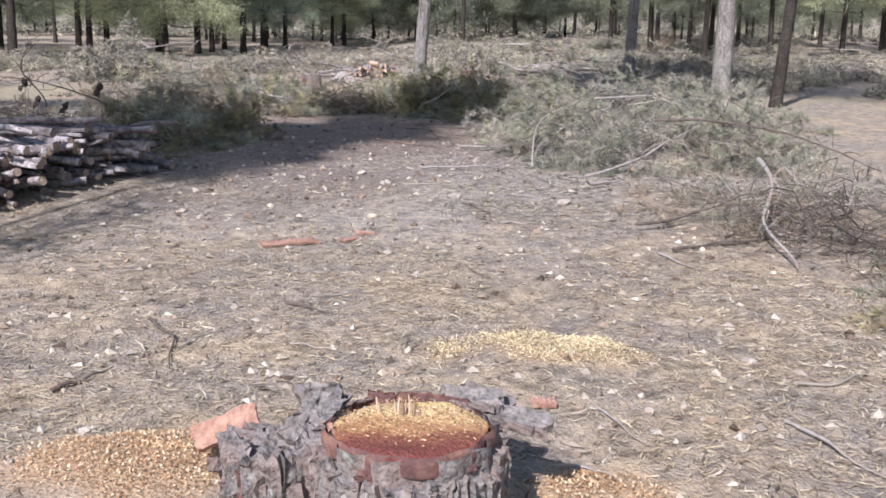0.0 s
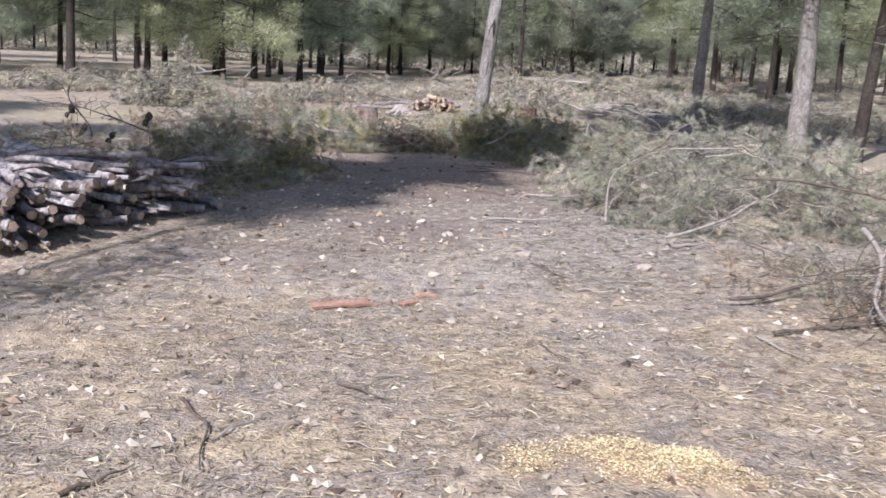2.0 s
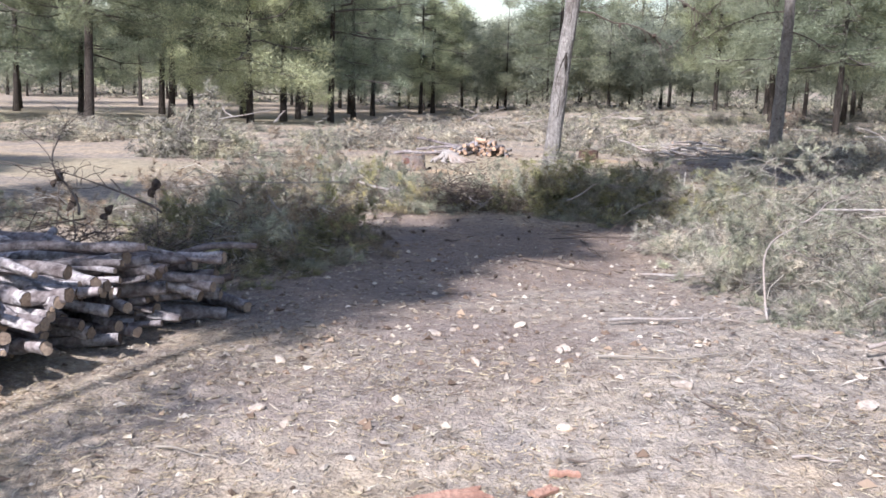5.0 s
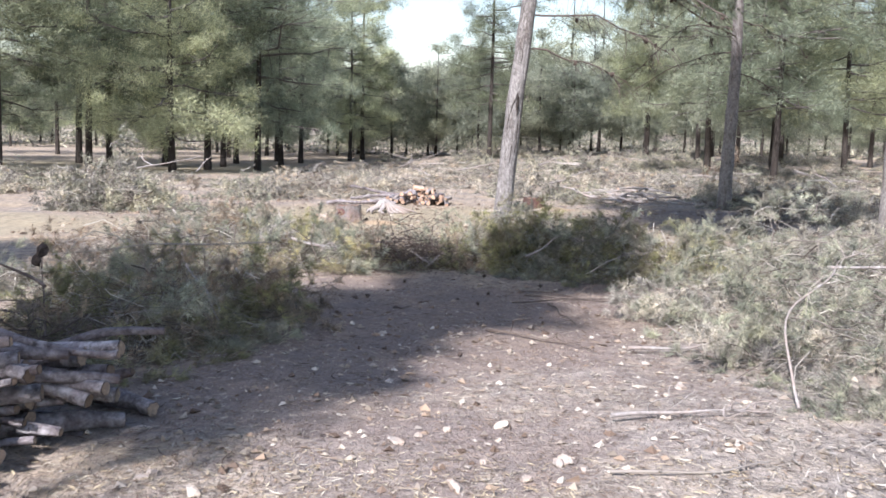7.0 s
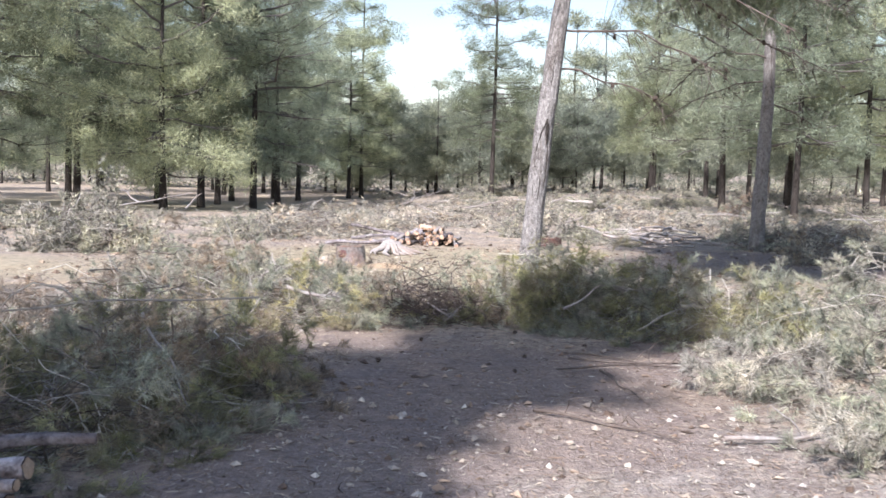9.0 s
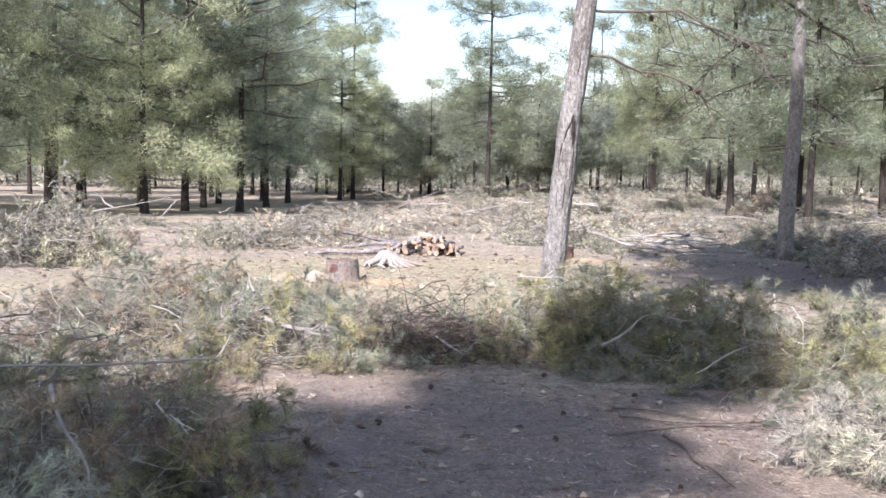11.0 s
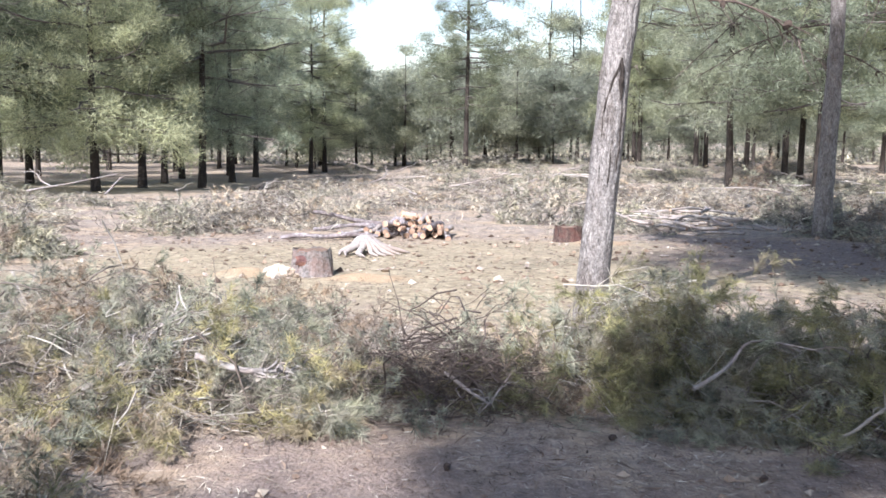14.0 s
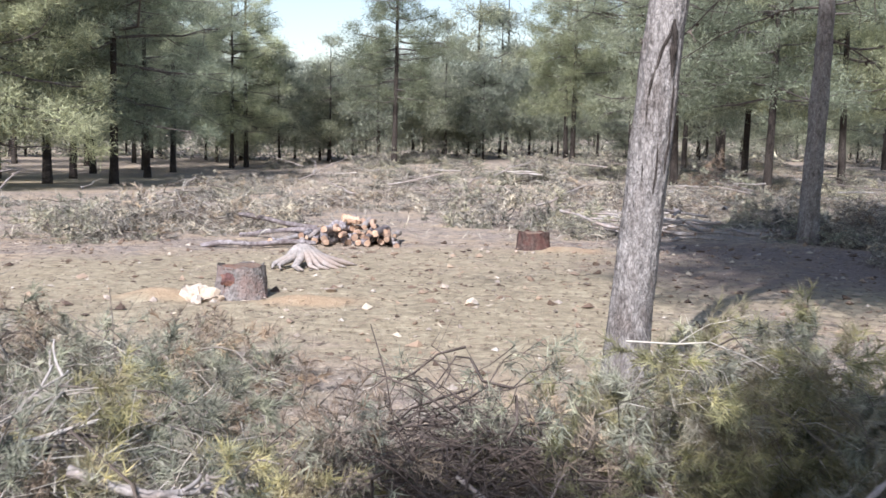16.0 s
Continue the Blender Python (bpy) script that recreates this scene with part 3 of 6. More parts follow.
def dead_limb(t, P, h, az, length, rise, seed, r=0.014, twigs=14, sag=0.35, cones=3):
    """A dry side limb with hanging twigs and cones."""
    g = np.random.default_rng(seed)
    s0 = np.array([np.interp(h, P[:, 2], P[:, c]) for c in range(3)])
    D = unit(np.array([[math.cos(az), math.sin(az), rise]]))
    LP = sprays(s0[None], D, [length], 9, sag, 0.06)
    b = Buf().add(*tubes(LP, np.linspace(r, r * 0.35, 9)[None], 6)[:2])
    f = g.uniform(1.5, 8, twigs)
    i = np.minimum(f.astype(int), 7)
    S = LP[0, i] + (LP[0, i + 1] - LP[0, i]) * (f - i)[:, None]
    TD = unit(np.stack([g.normal(size=twigs) * 0.6 + D[0, 0] * 0.6, g.normal(size=twigs) * 0.6, -g.uniform(0.1, 0.9, twigs)], 1))
    TP = sprays(S, TD, g.uniform(0.15, 0.55, twigs) * min(1, length), 5, 0.35, 0.12)
    b.add(*tubes(TP, np.linspace(0.005, 0.0015, 5)[None] * np.ones((twigs, 1)), 3)[:2])
    limb = part("dead_limb", b.mesh("dead_limb", M_twigdark), t, "bare grey dead limb with hanging twigs")
    for n in range(cones):
        c = TP[n, 1]
        me = lumpy(0.03, seed + n, 1.2, 1, 0.3)
        me.materials.append(M_cone)
        o = part("pine_cone", me, limb)
        o.location = c


def drooping_boughs(t, P, boughs, seed, leaf, per=70, size=0.085, width=0.0026):
    """Low living limbs that hang out to one side, each with fine tufts."""
    global rng
    rng = g = np.random.default_rng(seed)
    for h, az, length, rise, sag in boughs:
        s0 = np.array([[np.interp(h, P[:, 2], P[:, c]) for c in range(3)]])
        LP = sprays(s0, unit(np.array([[math.cos(az), math.sin(az), rise]])), [length], 12, sag, 0.06)
        wood = Buf().add(*tubes(LP, np.linspace(0.02, 0.006, 12)[None], 6)[:2])
        m = int(36 * length)
        f = g.uniform(3, 10.9, m)
        i = f.astype(int)
        S = LP[0, i] + (LP[0, np.minimum(i + 1, 11)] - LP[0, i]) * (f - i)[:, None]
        D = unit(g.normal(size=(m, 3)) * [0.8, 0.8, 0.45] + [0.35 * math.cos(az), 0.35 * math.sin(az), -0.25])
        TP = sprays(S, D, g.uniform(0.2, 0.6, m), 6, 0.3, 0.14)
        wood.add(*tubes(TP, np.linspace(0.005, 0.0015, 6)[None] * np.ones((m, 1)), 3)[:2])
        j = np.repeat(np.arange(m), 5)
        q = g.integers(2, 6, len(j))
        T2 = sprays(TP[j, q], unit(unit(TP[j, q] - TP[j, q - 1]) + 0.9 * g.normal(size=(len(j), 3))), g.uniform(0.06, 0.16, len(j)), 3, 0.1, 0.1)
        wood.add(*blades(T2[:, 0], unit(T2[:, -1] - T2[:, 0]), np.linalg.norm(T2[:, -1] - T2[:, 0], axis=1), np.full(len(j), 0.003)))
        bough = part("bough", wood.mesh("bough", M_twig), t, "low drooping limb with thin green tufts")
        keep = g.uniform(0, 1, len(j)) < 0.8
        tagged(part("foliage", Buf().add(*needles_on(T2[keep], per, size, width, 0.8, 0.1)).mesh("foliage", leaf, False), bough), kind="stuff")


t1, P1, R1 = big_trunk(0.17, 17.1, 9.7, 3.9, 2.1, 0.108, 3, "tall leaning grey-barked pine standing behind cut brush", (0.088, 0.0), M_bark, n_limb=66, per=240, sweep=1.0)
dead_limb(t1, P1, 2.75, -0.15, 1.7, 0.10, 41, twigs=22, cones=4)
dead_limb(t1, P1, 2.35, 0.1, 1.2, 0.05, 42, twigs=16)
dead_limb(t1, P1, 3.1, 0.35, 2.6, 0.16, 43, 0.02, 30, 0.3, 5)
dead_limb(t1, P1, 3.3, -0.5, 2.2, 0.10, 44, 0.018, 26, 0.4, 4)
dead_limb(t1, P1, 3.2, 2.9, 0.9, 0.2, 45, twigs=14)
dead_limb(t1, P1, 1.75, 0.25, 0.16, 0.5, 46, 0.011, 2, 0.0, 0)
dead_limb(t1, P1, 1.72, 2.9, 0.12, 0.5, 47, 0.011, 2, 0.0, 0)


def bark_scar(t, P, R, line, width, seed):
    """A dark split in the bark along (height, turn) points; turn 0 faces the path."""
    h, a = np.array(line).T
    q = np.linspace(0, 1, 24)
    hs, an = np.interp(q, np.linspace(0, 1, len(h)), h), np.interp(q, np.linspace(0, 1, len(a)), a)
    an = an + 0.05 * lattice(hs * 14, hs * 0, 1.0, seed)
    c = np.stack([np.interp(hs, P[:, 2], P[:, n]) for n in range(3)], 1)
    r = np.interp(hs, P[:, 2], R) * 1.0
    Q3 = c + np.stack([np.sin(an) * r, -np.cos(an) * r, 0 * r], 1)
    w = width * np.sin(np.pi * np.linspace(0.06, 0.94, 24)) ** 0.6 * (1 + 0.3 * lattice(hs * 25, hs * 0, 1.0, seed + 1))
    part("bark_scar", Buf().add(*tubes(Q3[None], w[None], 6)[:2]).mesh("bark_scar", M_bark_dark), t, "dark split in the bark")


for n, (line, width) in enumerate((([(1.86, 0.12), (1.76, -0.15), (1.66, -0.45), (1.52, -0.7)], 0.009), ([(1.86, 0.12), (1.74, 0.3), (1.6, 0.36)], 0.016), ([(1.52, -0.7), (1.3, -0.62), (1.12, -0.5)], 0.005),
                                   ([(2.35, 0.0), (2.28, 0.06), (2.2, 0.02)], 0.008), ([(1.56, 0.6), (1.3, 0.72), (1.15, 0.7)], 0.006), ([(1.3, 0.1), (1.05, 0.16)], 0.005), ([(2.6, -0.1), (2.35, 0.05)], 0.007))):
    bark_scar(t1, P1, R1, line, width, 960 + n)
drooping_boughs(t1, P1, [(3.35, 0.1, 2.9, 0.12, 0.25), (3.6, 0.75, 2.8, 0.1, 0.2), (3.9, -0.35, 2.4, 0.1, 0.28), (4.3, 0.35, 3.2, 0.1, 0.25), (4.6, 1.1, 2.8, 0.1, 0.2), (4.9, -0.1, 3.0, 0.1, 0.3), (5.4, 0.6, 3.0, 0.1, 0.25), (5.2, 0.0, 2.6, 0.1, 0.2), (6.0, 0.3, 2.6, 0.15, 0.2), (6.6, 0.8, 2.4, 0.2, 0.2), (7.2, 0.1, 2.2, 0.2, 0.2)], 48, M_leaf, 48, 0.085, 0.005)
drooping_boughs(t1, P1, [(4.9, -1.5, 1.7, 0.2, 0.1), (5.2, -1.15, 2.2, 0.2, 0.1), (5.5, -1.8, 1.8, 0.2, 0.1), (5.8, -1.4, 2.3, 0.2, 0.1), (6.2, -1.0, 2.4, 0.2, 0.1), (6.5, -1.7, 2.0, 0.2, 0.1), (6.9, -1.3, 2.2, 0.2, 0.1),
                         (5.2, 1.7, 2.6, 0.2, 0.1), (5.5, 2.2, 2.9, 0.2, 0.1), (5.9, 1.4, 2.8, 0.2, 0.1), (6.3, 2.0, 3.0, 0.2, 0.1), (6.7, 1.6, 2.9, 0.2, 0.1), (7.1, 2.4, 2.6, 0.2, 0.1), (7.5, 1.8, 2.6, 0.2, 0.1)], 49, M_leaf, 60, 0.1, 0.012)
# upper limbs, whose shade reaches the far trunk
drooping_boughs(t1, P1, [(7.6, 3.0, 2.2, 0.45, 0.0), (7.9, 3.5, 2.0, 0.45, 0.0), (8.1, 2.6, 2.2, 0.45, 0.0), (8.4, 3.2, 2.2, 0.45, 0.0), (8.6, 3.7, 1.9, 0.45, 0.0), (8.8, 2.8, 2.1, 0.5, 0.0), (9.0, 3.3, 2.1, 0.5, 0.0), (9.2, 3.0, 2.0, 0.55, 0.0), (9.4, 3.4, 1.9, 0.6, 0.0), (9.5, 2.7, 1.8, 0.6, 0.0)], 50, M_leaf, 60, 0.1, 0.014)
t2, P2, R2 = big_trunk(4.76, 25.25, 10.5, 4.3, 2.3, 0.132, 5, "grey-barked pine with shaded lower trunk in the clearing", (0.0, 0.01), M_bark)
for n, (h, a, l) in enumerate(((3.0, 2.9, 1.8), (3.4, 3.4, 2.2), (2.6, 0.2, 0.9), (3.6, 0.4, 1.6))):
    dead_limb(t2, P2, h, a, l, 0.1, 60 + n, 0.016, 18, 0.5, 2)
t3, P3, R3 = big_trunk(5.23, 18.5, 9.5, 3.0, 2.4, 0.165, 8, "thick grey-barked pine rising behind brush", (0.035, 0.0), M_bark)
# t4 stands in shade; the dark bark colour puts that shade on its trunk
t4, P4, R4 = big_trunk(6.05, 18.05, 9.5, 3.0, 2.4, 0.105, 9, "slim pine leaning slightly, trunk darkened to look shaded", (0.085, 0.0), M_bark_dark, n_limb=40)
dead_limb(t4, P4, 2.3, 0.0, 0.5, 0.0, 66, 0.01, 4, 0.1, 0)
# the pines whose shade falls across the clearing
SHADE = dict(size=0.24, group="clearing pines", leaf_w=0.09, per=120)
pine(-5.0, 2.4, 12.3, 7.1, 0.98, 0.09, 71, "tall pine casting ragged shade over the path", lean=(-0.03, 0.0), n_limb=23, clumps=5, profile=0.85, clump_r=0.33, **SHADE)
pine(-6.55, 1.7, 11.3, 8.4, 0.95, 0.08, 73, "tall bare-stemmed pine casting shade on the brush", n_limb=28, clumps=6, clump_r=0.32, **SHADE)
pine(-4.0, 3.9, 11.7, 8.9, 0.5, 0.04, 74, "tall bare-stemmed pine beside the path", n_limb=14, clumps=5, clump_r=0.32, **SHADE)
pine(-3.55, 3.85, 4.6, 2.6, 0.26, 0.028, 76, "thin young pine beside the path", n_limb=16, clumps=3, size=0.2, group="clearing pines", leaf_w=0.06, per=20, clump_r=0.3)
pine(-10.0, 5.2, 10.3, 7.2, 1.5, 0.14, 72, "pine at the edge of the track", n_limb=30, clumps=6, clump_r=0.36, **SHADE)
pine(-13.2, 8.6, 10.2, 7.4, 1.5, 0.14, 75, "pine at the edge of the track", n_limb=30, clumps=6, clump_r=0.36, **SHADE)

# forest pines: a few built, the others copies
# height, crown base, crown radius, trunk radius, leaf, tufts a clump, tuft size and width, clump radius
KINDS = [(10.0, 1.9, 3.0, 0.13, M_leaf, 320, 0.16, 0.048, 0.4), (11.5, 2.4, 2.7, 0.13, M_leaf, 320, 0.16, 0.048, 0.4), (9.0, 1.6, 2.7, 0.12, M_leaf, 320, 0.16, 0.048, 0.4),
         (12.0, 2.8, 2.3, 0.13, M_leaf_shade, 300, 0.16, 0.048, 0.38), (7.0, 1.1, 2.2, 0.10, M_leaf_far, 110, 0.30, 0.06, 0.6), (5.8, 0.8, 2.0, 0.09, M_leaf_far, 110, 0.30, 0.06, 0.58),
         (9.0, 2.0, 2.1, 0.11, M_leaf_far, 110, 0.30, 0.06, 0.52), (9.0, 0.9, 2.9, 0.12, M_leaf_bright, 330, 0.16, 0.048, 0.44),
         (9.4, 1.9, 2.6, 0.11, M_leaf_bright, 260, 0.16, 0.048, 0.38)]
BUILT = {}


def forest(x, y, kind, scale=1.0, turn=0.0, far=False):
    H, base, rad, r0, lf, per, size, lw, cr = KINDS[kind]
    if kind not in BUILT:
        BUILT[kind] = pine(x, y, H, base, rad, r0, 100 + kind, "green pine with a clumped crown and dark trunk" if kind < 4 or kind > 6 else "far green pine at the forest edge", n_limb=42 if kind < 4 or kind > 6 else 26, clumps=6 if kind < 4 or kind > 6 else 5, per=per, size=size, leaf=lf, leaf_w=lw, group="forest pines" if kind < 4 or kind > 6 else "far pines", clump_r=cr)
        BUILT[kind].scale = (1, 1, 1)
        return BUILT[kind]
    o = copy_thing(BUILT[kind], pose(x, y, gz(x, y), 0, 0, turn))
    o.scale = (scale, scale, scale)
    return o


# kind 3 among these has shade put into its leaf colour
LEFT = [(-8.0, 43.0, 0), (-8.9, 58.0, 1), (-6.6, 66.0, 3), (-7.1, 64.0, 2), (-9.6, 42.0, 3), (-9.7, 38.0, 7), (-12.6, 47.0, 3), (-14.5, 46.0, 3),
        (-16.5, 48.0, 1), (-12.6, 32.0, 3), (-16.5, 31.0, 2), (-18.5, 36.0, 0), (-11.5, 55.0, 3), (-10.5, 60.0, 2), (-21.0, 44.0, 1), (-24.0, 50.0, 0),
        (-18.0, 56.0, 2), (-14.0, 64.0, 1), (-28.0, 46.0, 3), (-20.0, 29.0, 7), (-23.0, 62.0, 0), (-31.0, 56.0, 1), (-13.5, 41.0, 3), (-10.6, 48.5, 3), (-16.5, 40.0, 2), (-8.6, 51.0, 2), (-13.0, 70.0, 0), (-18.0, 66.0, 3), (-26.0, 40.0, 2), (-22.5, 33.0, 0)]
for n, (x, y, k) in enumerate(LEFT):
    forest(x, y, k, random.uniform(0.92, 1.08), random.uniform(0, 360))
RIGHT = [(9.2, 37.7, 8), (8.0, 41.5, 8), (9.0, 60.5, 3), (11.3, 58.7, 1), (10.2, 68.0, 3), (13.4, 65.0, 3), (12.0, 39.5, 8), (10.6, 43.0, 8), (14.0, 54.5, 1), (11.6, 52.0, 6), (15.8, 43.0, 8), (19.0, 47.0, 8), (22.0, 55.0, 3), (26.0, 64.0, 1), (0.7, 61.0, 3), (26.0, 46.0, 0), (16.5, 62.0, 1), (20.5, 60.0, 2), (30.0, 58.0, 0), (24.0, 41.0, 1)]
for n, (x, y, k) in enumerate(RIGHT):
    forest(x, y, k, random.uniform(0.92, 1.08), random.uniform(0, 360))
for row, (y0, step) in enumerate(((76, 4.4), (83, 4.4), (92, 5.0), (104, 6.0), (120, 8.0), (142, 9.0))):
    x = -62.0 - row * 8
    while x < 66 + row * 8:
        forest(x + random.uniform(-1.4, 1.4), y0 + random.uniform(-4, 5), random.choice((4, 5, 5, 5, 4) if -16 < x < 16 else (4, 5, 6, 4, 6)), random.uniform(0.8, 1.1), random.uniform(0, 360))
        x += step * random.uniform(0.7, 1.3)
for x, y, k, s in ((6.4, 76, 6, 1.25), (9.5, 86, 6, 1.35), (13.5, 84, 6, 1.2), (-14, 80, 6, 1.3), (-22, 78, 6, 1.3), (30, 80, 6, 1.3)):
    forest(x, y, k, s, random.uniform(0, 360))

# young pines closing the gap in the middle
for n in range(16):
    forest(-9.5 + 1.15 * n + random.uniform(-0.5, 0.5), 72 + 6.5 * (n % 2) + random.uniform(-2, 2), 4 if n % 3 else 6, random.uniform(0.72, 0.98), random.uniform(0, 360))


def undergrowth(name, n, region, size, width, height, material, label, seed, keep=None):
    """Low tufted growth over a wide area, as one mesh."""
    g = np.random.default_rng(seed)
    x, y = g.uniform(region[0], region[1], n), g.uniform(region[2], region[3], n)
    if keep is not None:
        k = keep(x, y)
        x, y = x[k], y[k]
        n = len(x)
    lump = np.clip(0.45 + 0.9 * lattice(x, y, 2.3, seed) + 0.4 * lattice(x, y, 0.8, seed + 1), 0.0, 1.6)
    C = np.stack([x, y, ground_z(x, y) + height * lump * g.uniform(0, 1, n) ** 0.7], 1)
    D = unit(g.normal(size=(n, 3)) * [1, 1, 0.6] + [0, 0, 0.4])
    side = unit(np.cross(D, g.normal(size=(n, 3)))) * (width * g.uniform(0.6, 1.4, n) / 2)[:, None]
    V = np.stack([C - side, C + side, C + D * (size * g.uniform(0.5, 1.5, n))[:, None]], 1).reshape(-1, 3)
    return tagged(new(name, mesh_data(name, V, None, np.arange(3 * n).reshape(n, 3), material, False)), label, "undergrowth", kind="stuff")


undergrowth("undergrowth", 42000, (-75, 85, 77, 165), 0.4, 0.1, 0.5, M_fieldgreen, "low dry undergrowth below the far pines", 401)

# ---- cut brush ----


def brush(name, cx, cy, rx, ry, h, rot, seed, label, n_twig, n_needle, needle_len, needle_w, mats, lengths=(0.25, 0.7), group="brush heaps", lobes=None, flow=None, thick=0.004, dead=0.3, sprig=5, full=3.0):
    """A heap of lopped branches: bare twigs, and sprigs with needles over a domed outline."""
    global rng
    rng = np.random.default_rng(seed)
    z0 = gz(cx, cy)
    t = thing(name, cx, cy, z0, label, "brush pile", group, rz=rot)
    g = rng

    def dome(n, inside):
        a, q = g.uniform(0, 2 * np.pi, n), np.sqrt(g.uniform(0, 1, n))
        x, y = rx * q * np.cos(a), ry * q * np.sin(a)
        c, s = math.cos(rot), math.sin(rot)
        wx, wy = cx + c * x - s * y, cy + s * x + c * y
        edge = 1 - q**full
        lump = 0.68 + 0.62 * lattice(wx, wy, 0.5, seed) + 0.4 * lattice(wx, wy, 0.2, seed + 1)
        top = h * edge * np.clip(lump, 0.15, 1.4)
        z = ground_z(wx, wy) - z0 + top * (g.uniform(0, 1, n) ** inside)
        return np.stack([x, y, z], 1), np.stack([np.cos(a), np.sin(a), 0.25 + 0 * a], 1)

    def heading(n, out):
        d = out * 0.7 + g.normal(size=(n, 3)) * [0.8, 0.8, 0.35]
        if flow is not None:
            d = d + np.array([*flow, 0.1])
        return unit(d)

    nb = int(n_twig * (dead + 0.1))
    P0, out = dome(nb, 0.5)
    L = g.uniform(*lengths, nb) * 1.25
    D = heading(nb, out)
    TP = sprays(P0 - D * L[:, None] * 0.5, D, L, 6, 0.12, 0.2)
    TP[..., 2] = np.maximum(TP[..., 2], 0.005)
    b = Buf().add(*tubes(TP, np.linspace(1, 0.3, 6)[None] * (thick * (0.35 + 1.5 * g.uniform(0, 1, (nb, 1)) ** 3)), 3)[:2])
    tagged(part("twig_tangle", b.mesh("twig_tangle", mats[0]), t), kind="stuff")
    # boughs that lie over one another, each a limb with side shoots
    nl = n_twig - nb
    nm = max(4, nl // 9)
    P0, out = dome(nm, 0.45)
    L = g.uniform(*lengths, nm) * 1.5
    D = heading(nm, out)
    LP = sprays(P0 - D * L[:, None] * 0.45, D, L, 8, 0.2, 0.13)
    LP[..., 2] = np.maximum(LP[..., 2], 0.01)
    tw = Buf().add(*tubes(LP, np.linspace(1, 0.35, 8)[None] * (thick * (0.6 + 1.1 * g.uniform(0, 1, (nm, 1)) ** 2)), 4)[:2])
    own = np.arange(nl) % nm
    f = g.uniform(0.8, 6.9, nl)
    i = f.astype(int)
    S = LP[own, i] + (LP[own, i + 1] - LP[own, i]) * (f - i)[:, None]
    tan = unit(LP[own, i + 1] - LP[own, i])
    up = unit(g.normal(size=(nm, 3)) * 0.5 + [0, 0, 1])[own]
    side = np.cross(tan, up) * np.where(np.arange(nl) // nm % 2, 1, -1)[:, None]
    SD = unit(0.75 * tan + side + 0.35 * g.normal(size=(nl, 3)))
    SP = sprays(S, SD, (0.08 + 0.62 * g.uniform(*lengths, nl)) * (1.1 - f / 11), 5, 0.16, 0.2)
    SP[..., 2] = np.maximum(SP[..., 2], 0.01)
    tw.add(*tubes(SP, np.linspace(1, 0.4, 5)[None] * (thick * 0.55 * g.uniform(0.6, 1.4, (nl, 1))), 3)[:2])
    # side sprigs
    r, f = np.repeat(np.arange(nl), sprig), 3.95 - 2.9 * g.uniform(0, 1, nl * sprig) ** 1.7
    i = f.astype(int)
    S = SP[r, i] + (SP[r, i + 1] - SP[r, i]) * (f - i)[:, None]
    SD = unit(unit(SP[r, i + 1] - SP[r, i]) + 0.75 * unit(g.normal(size=(len(r), 3))) + [0, 0, 0.05])
    S2 = sprays(S, SD, g.uniform(0.05, 0.12, len(r)) * (1 if thick < 0.006 else 1.8), 4, 0.1, 0.08)
    S2[..., 2] = np.maximum(S2[..., 2], 0.01)
    tw.add(*blades(S2[:, 0], unit(S2[:, -1] - S2[:, 0]), np.linalg.norm(S2[:, -1] - S2[:, 0], axis=1), np.full(len(S2), thick * 0.9)))
    tagged(part("sprig_frame", tw.mesh("sprig_frame", mats[0]), t), kind="stuff")
    tone = np.clip(0.75 * g.uniform(0, 1, nm)[own] + 0.35 * g.uniform(0, 1, nl) - 0.05, 0, 1)[r]
    pick = (g.uniform(0, 1, nm) < 0.64)[own][r]
    for key, sel, m, lab in (("foliage", pick, mats[1], ""), ("dry_foliage", ~pick, mats[2], "grey-brown dry needles")):
        me = Buf().add(*needles_on(S2[sel], n_needle, needle_len * 0.85, needle_w * 1.55, 1.0, 0.2)).mesh(key, m, False)
        layer = me.attributes.new("tone", "FLOAT", "POINT")
        layer.data.foreach_set("value", np.repeat(tone[sel], n_needle * 3).astype(np.float32))
        tagged(part(key, me, t, lab), kind="stuff")
    return t


NF, NH = (M_twig, M_field, M_needle_brown), (M_twig, M_fieldgreen, M_field)
NC = (M_twig, M_needle_grey, M_field)
NG, NY, NB = (M_twig, M_needle_grey, M_needle_brown), (M_twig, M_needle_green, M_needle_grey), (M_twigdark, M_needle_brown, M_needle_grey)
# heap behind the log stack
brush("brush_pile", -2.35, 12.45, 0.95, 0.95, 0.72, 0.15, 201, "dense heap of lopped pine branches, dark green-grey", 620, 31, 0.075, 0.0021, (M_twig, M_needle_green, M_needle_brown), sprig=8, full=6.0)
brush("brush_pile", -3.2, 11.0, 1.1, 0.6, 0.36, 0.2, 202, "tangle of dark bare twigs behind the logs", 560, 15, 0.075, 0.0026, NB, dead=0.7)
brush("brush_pile", -2.9, 13.9, 0.95, 0.6, 0.5, 0.1, 215, "grey-green sunlit heap of cut boughs", 480, 29, 0.075, 0.0026, NG)
brush("brush_pile", -2.25, 11.45, 0.5, 0.42, 0.36, 0.3, 218, "low heap of dark green cut sprigs", 300, 31, 0.075, 0.0021, NY, sprig=8)
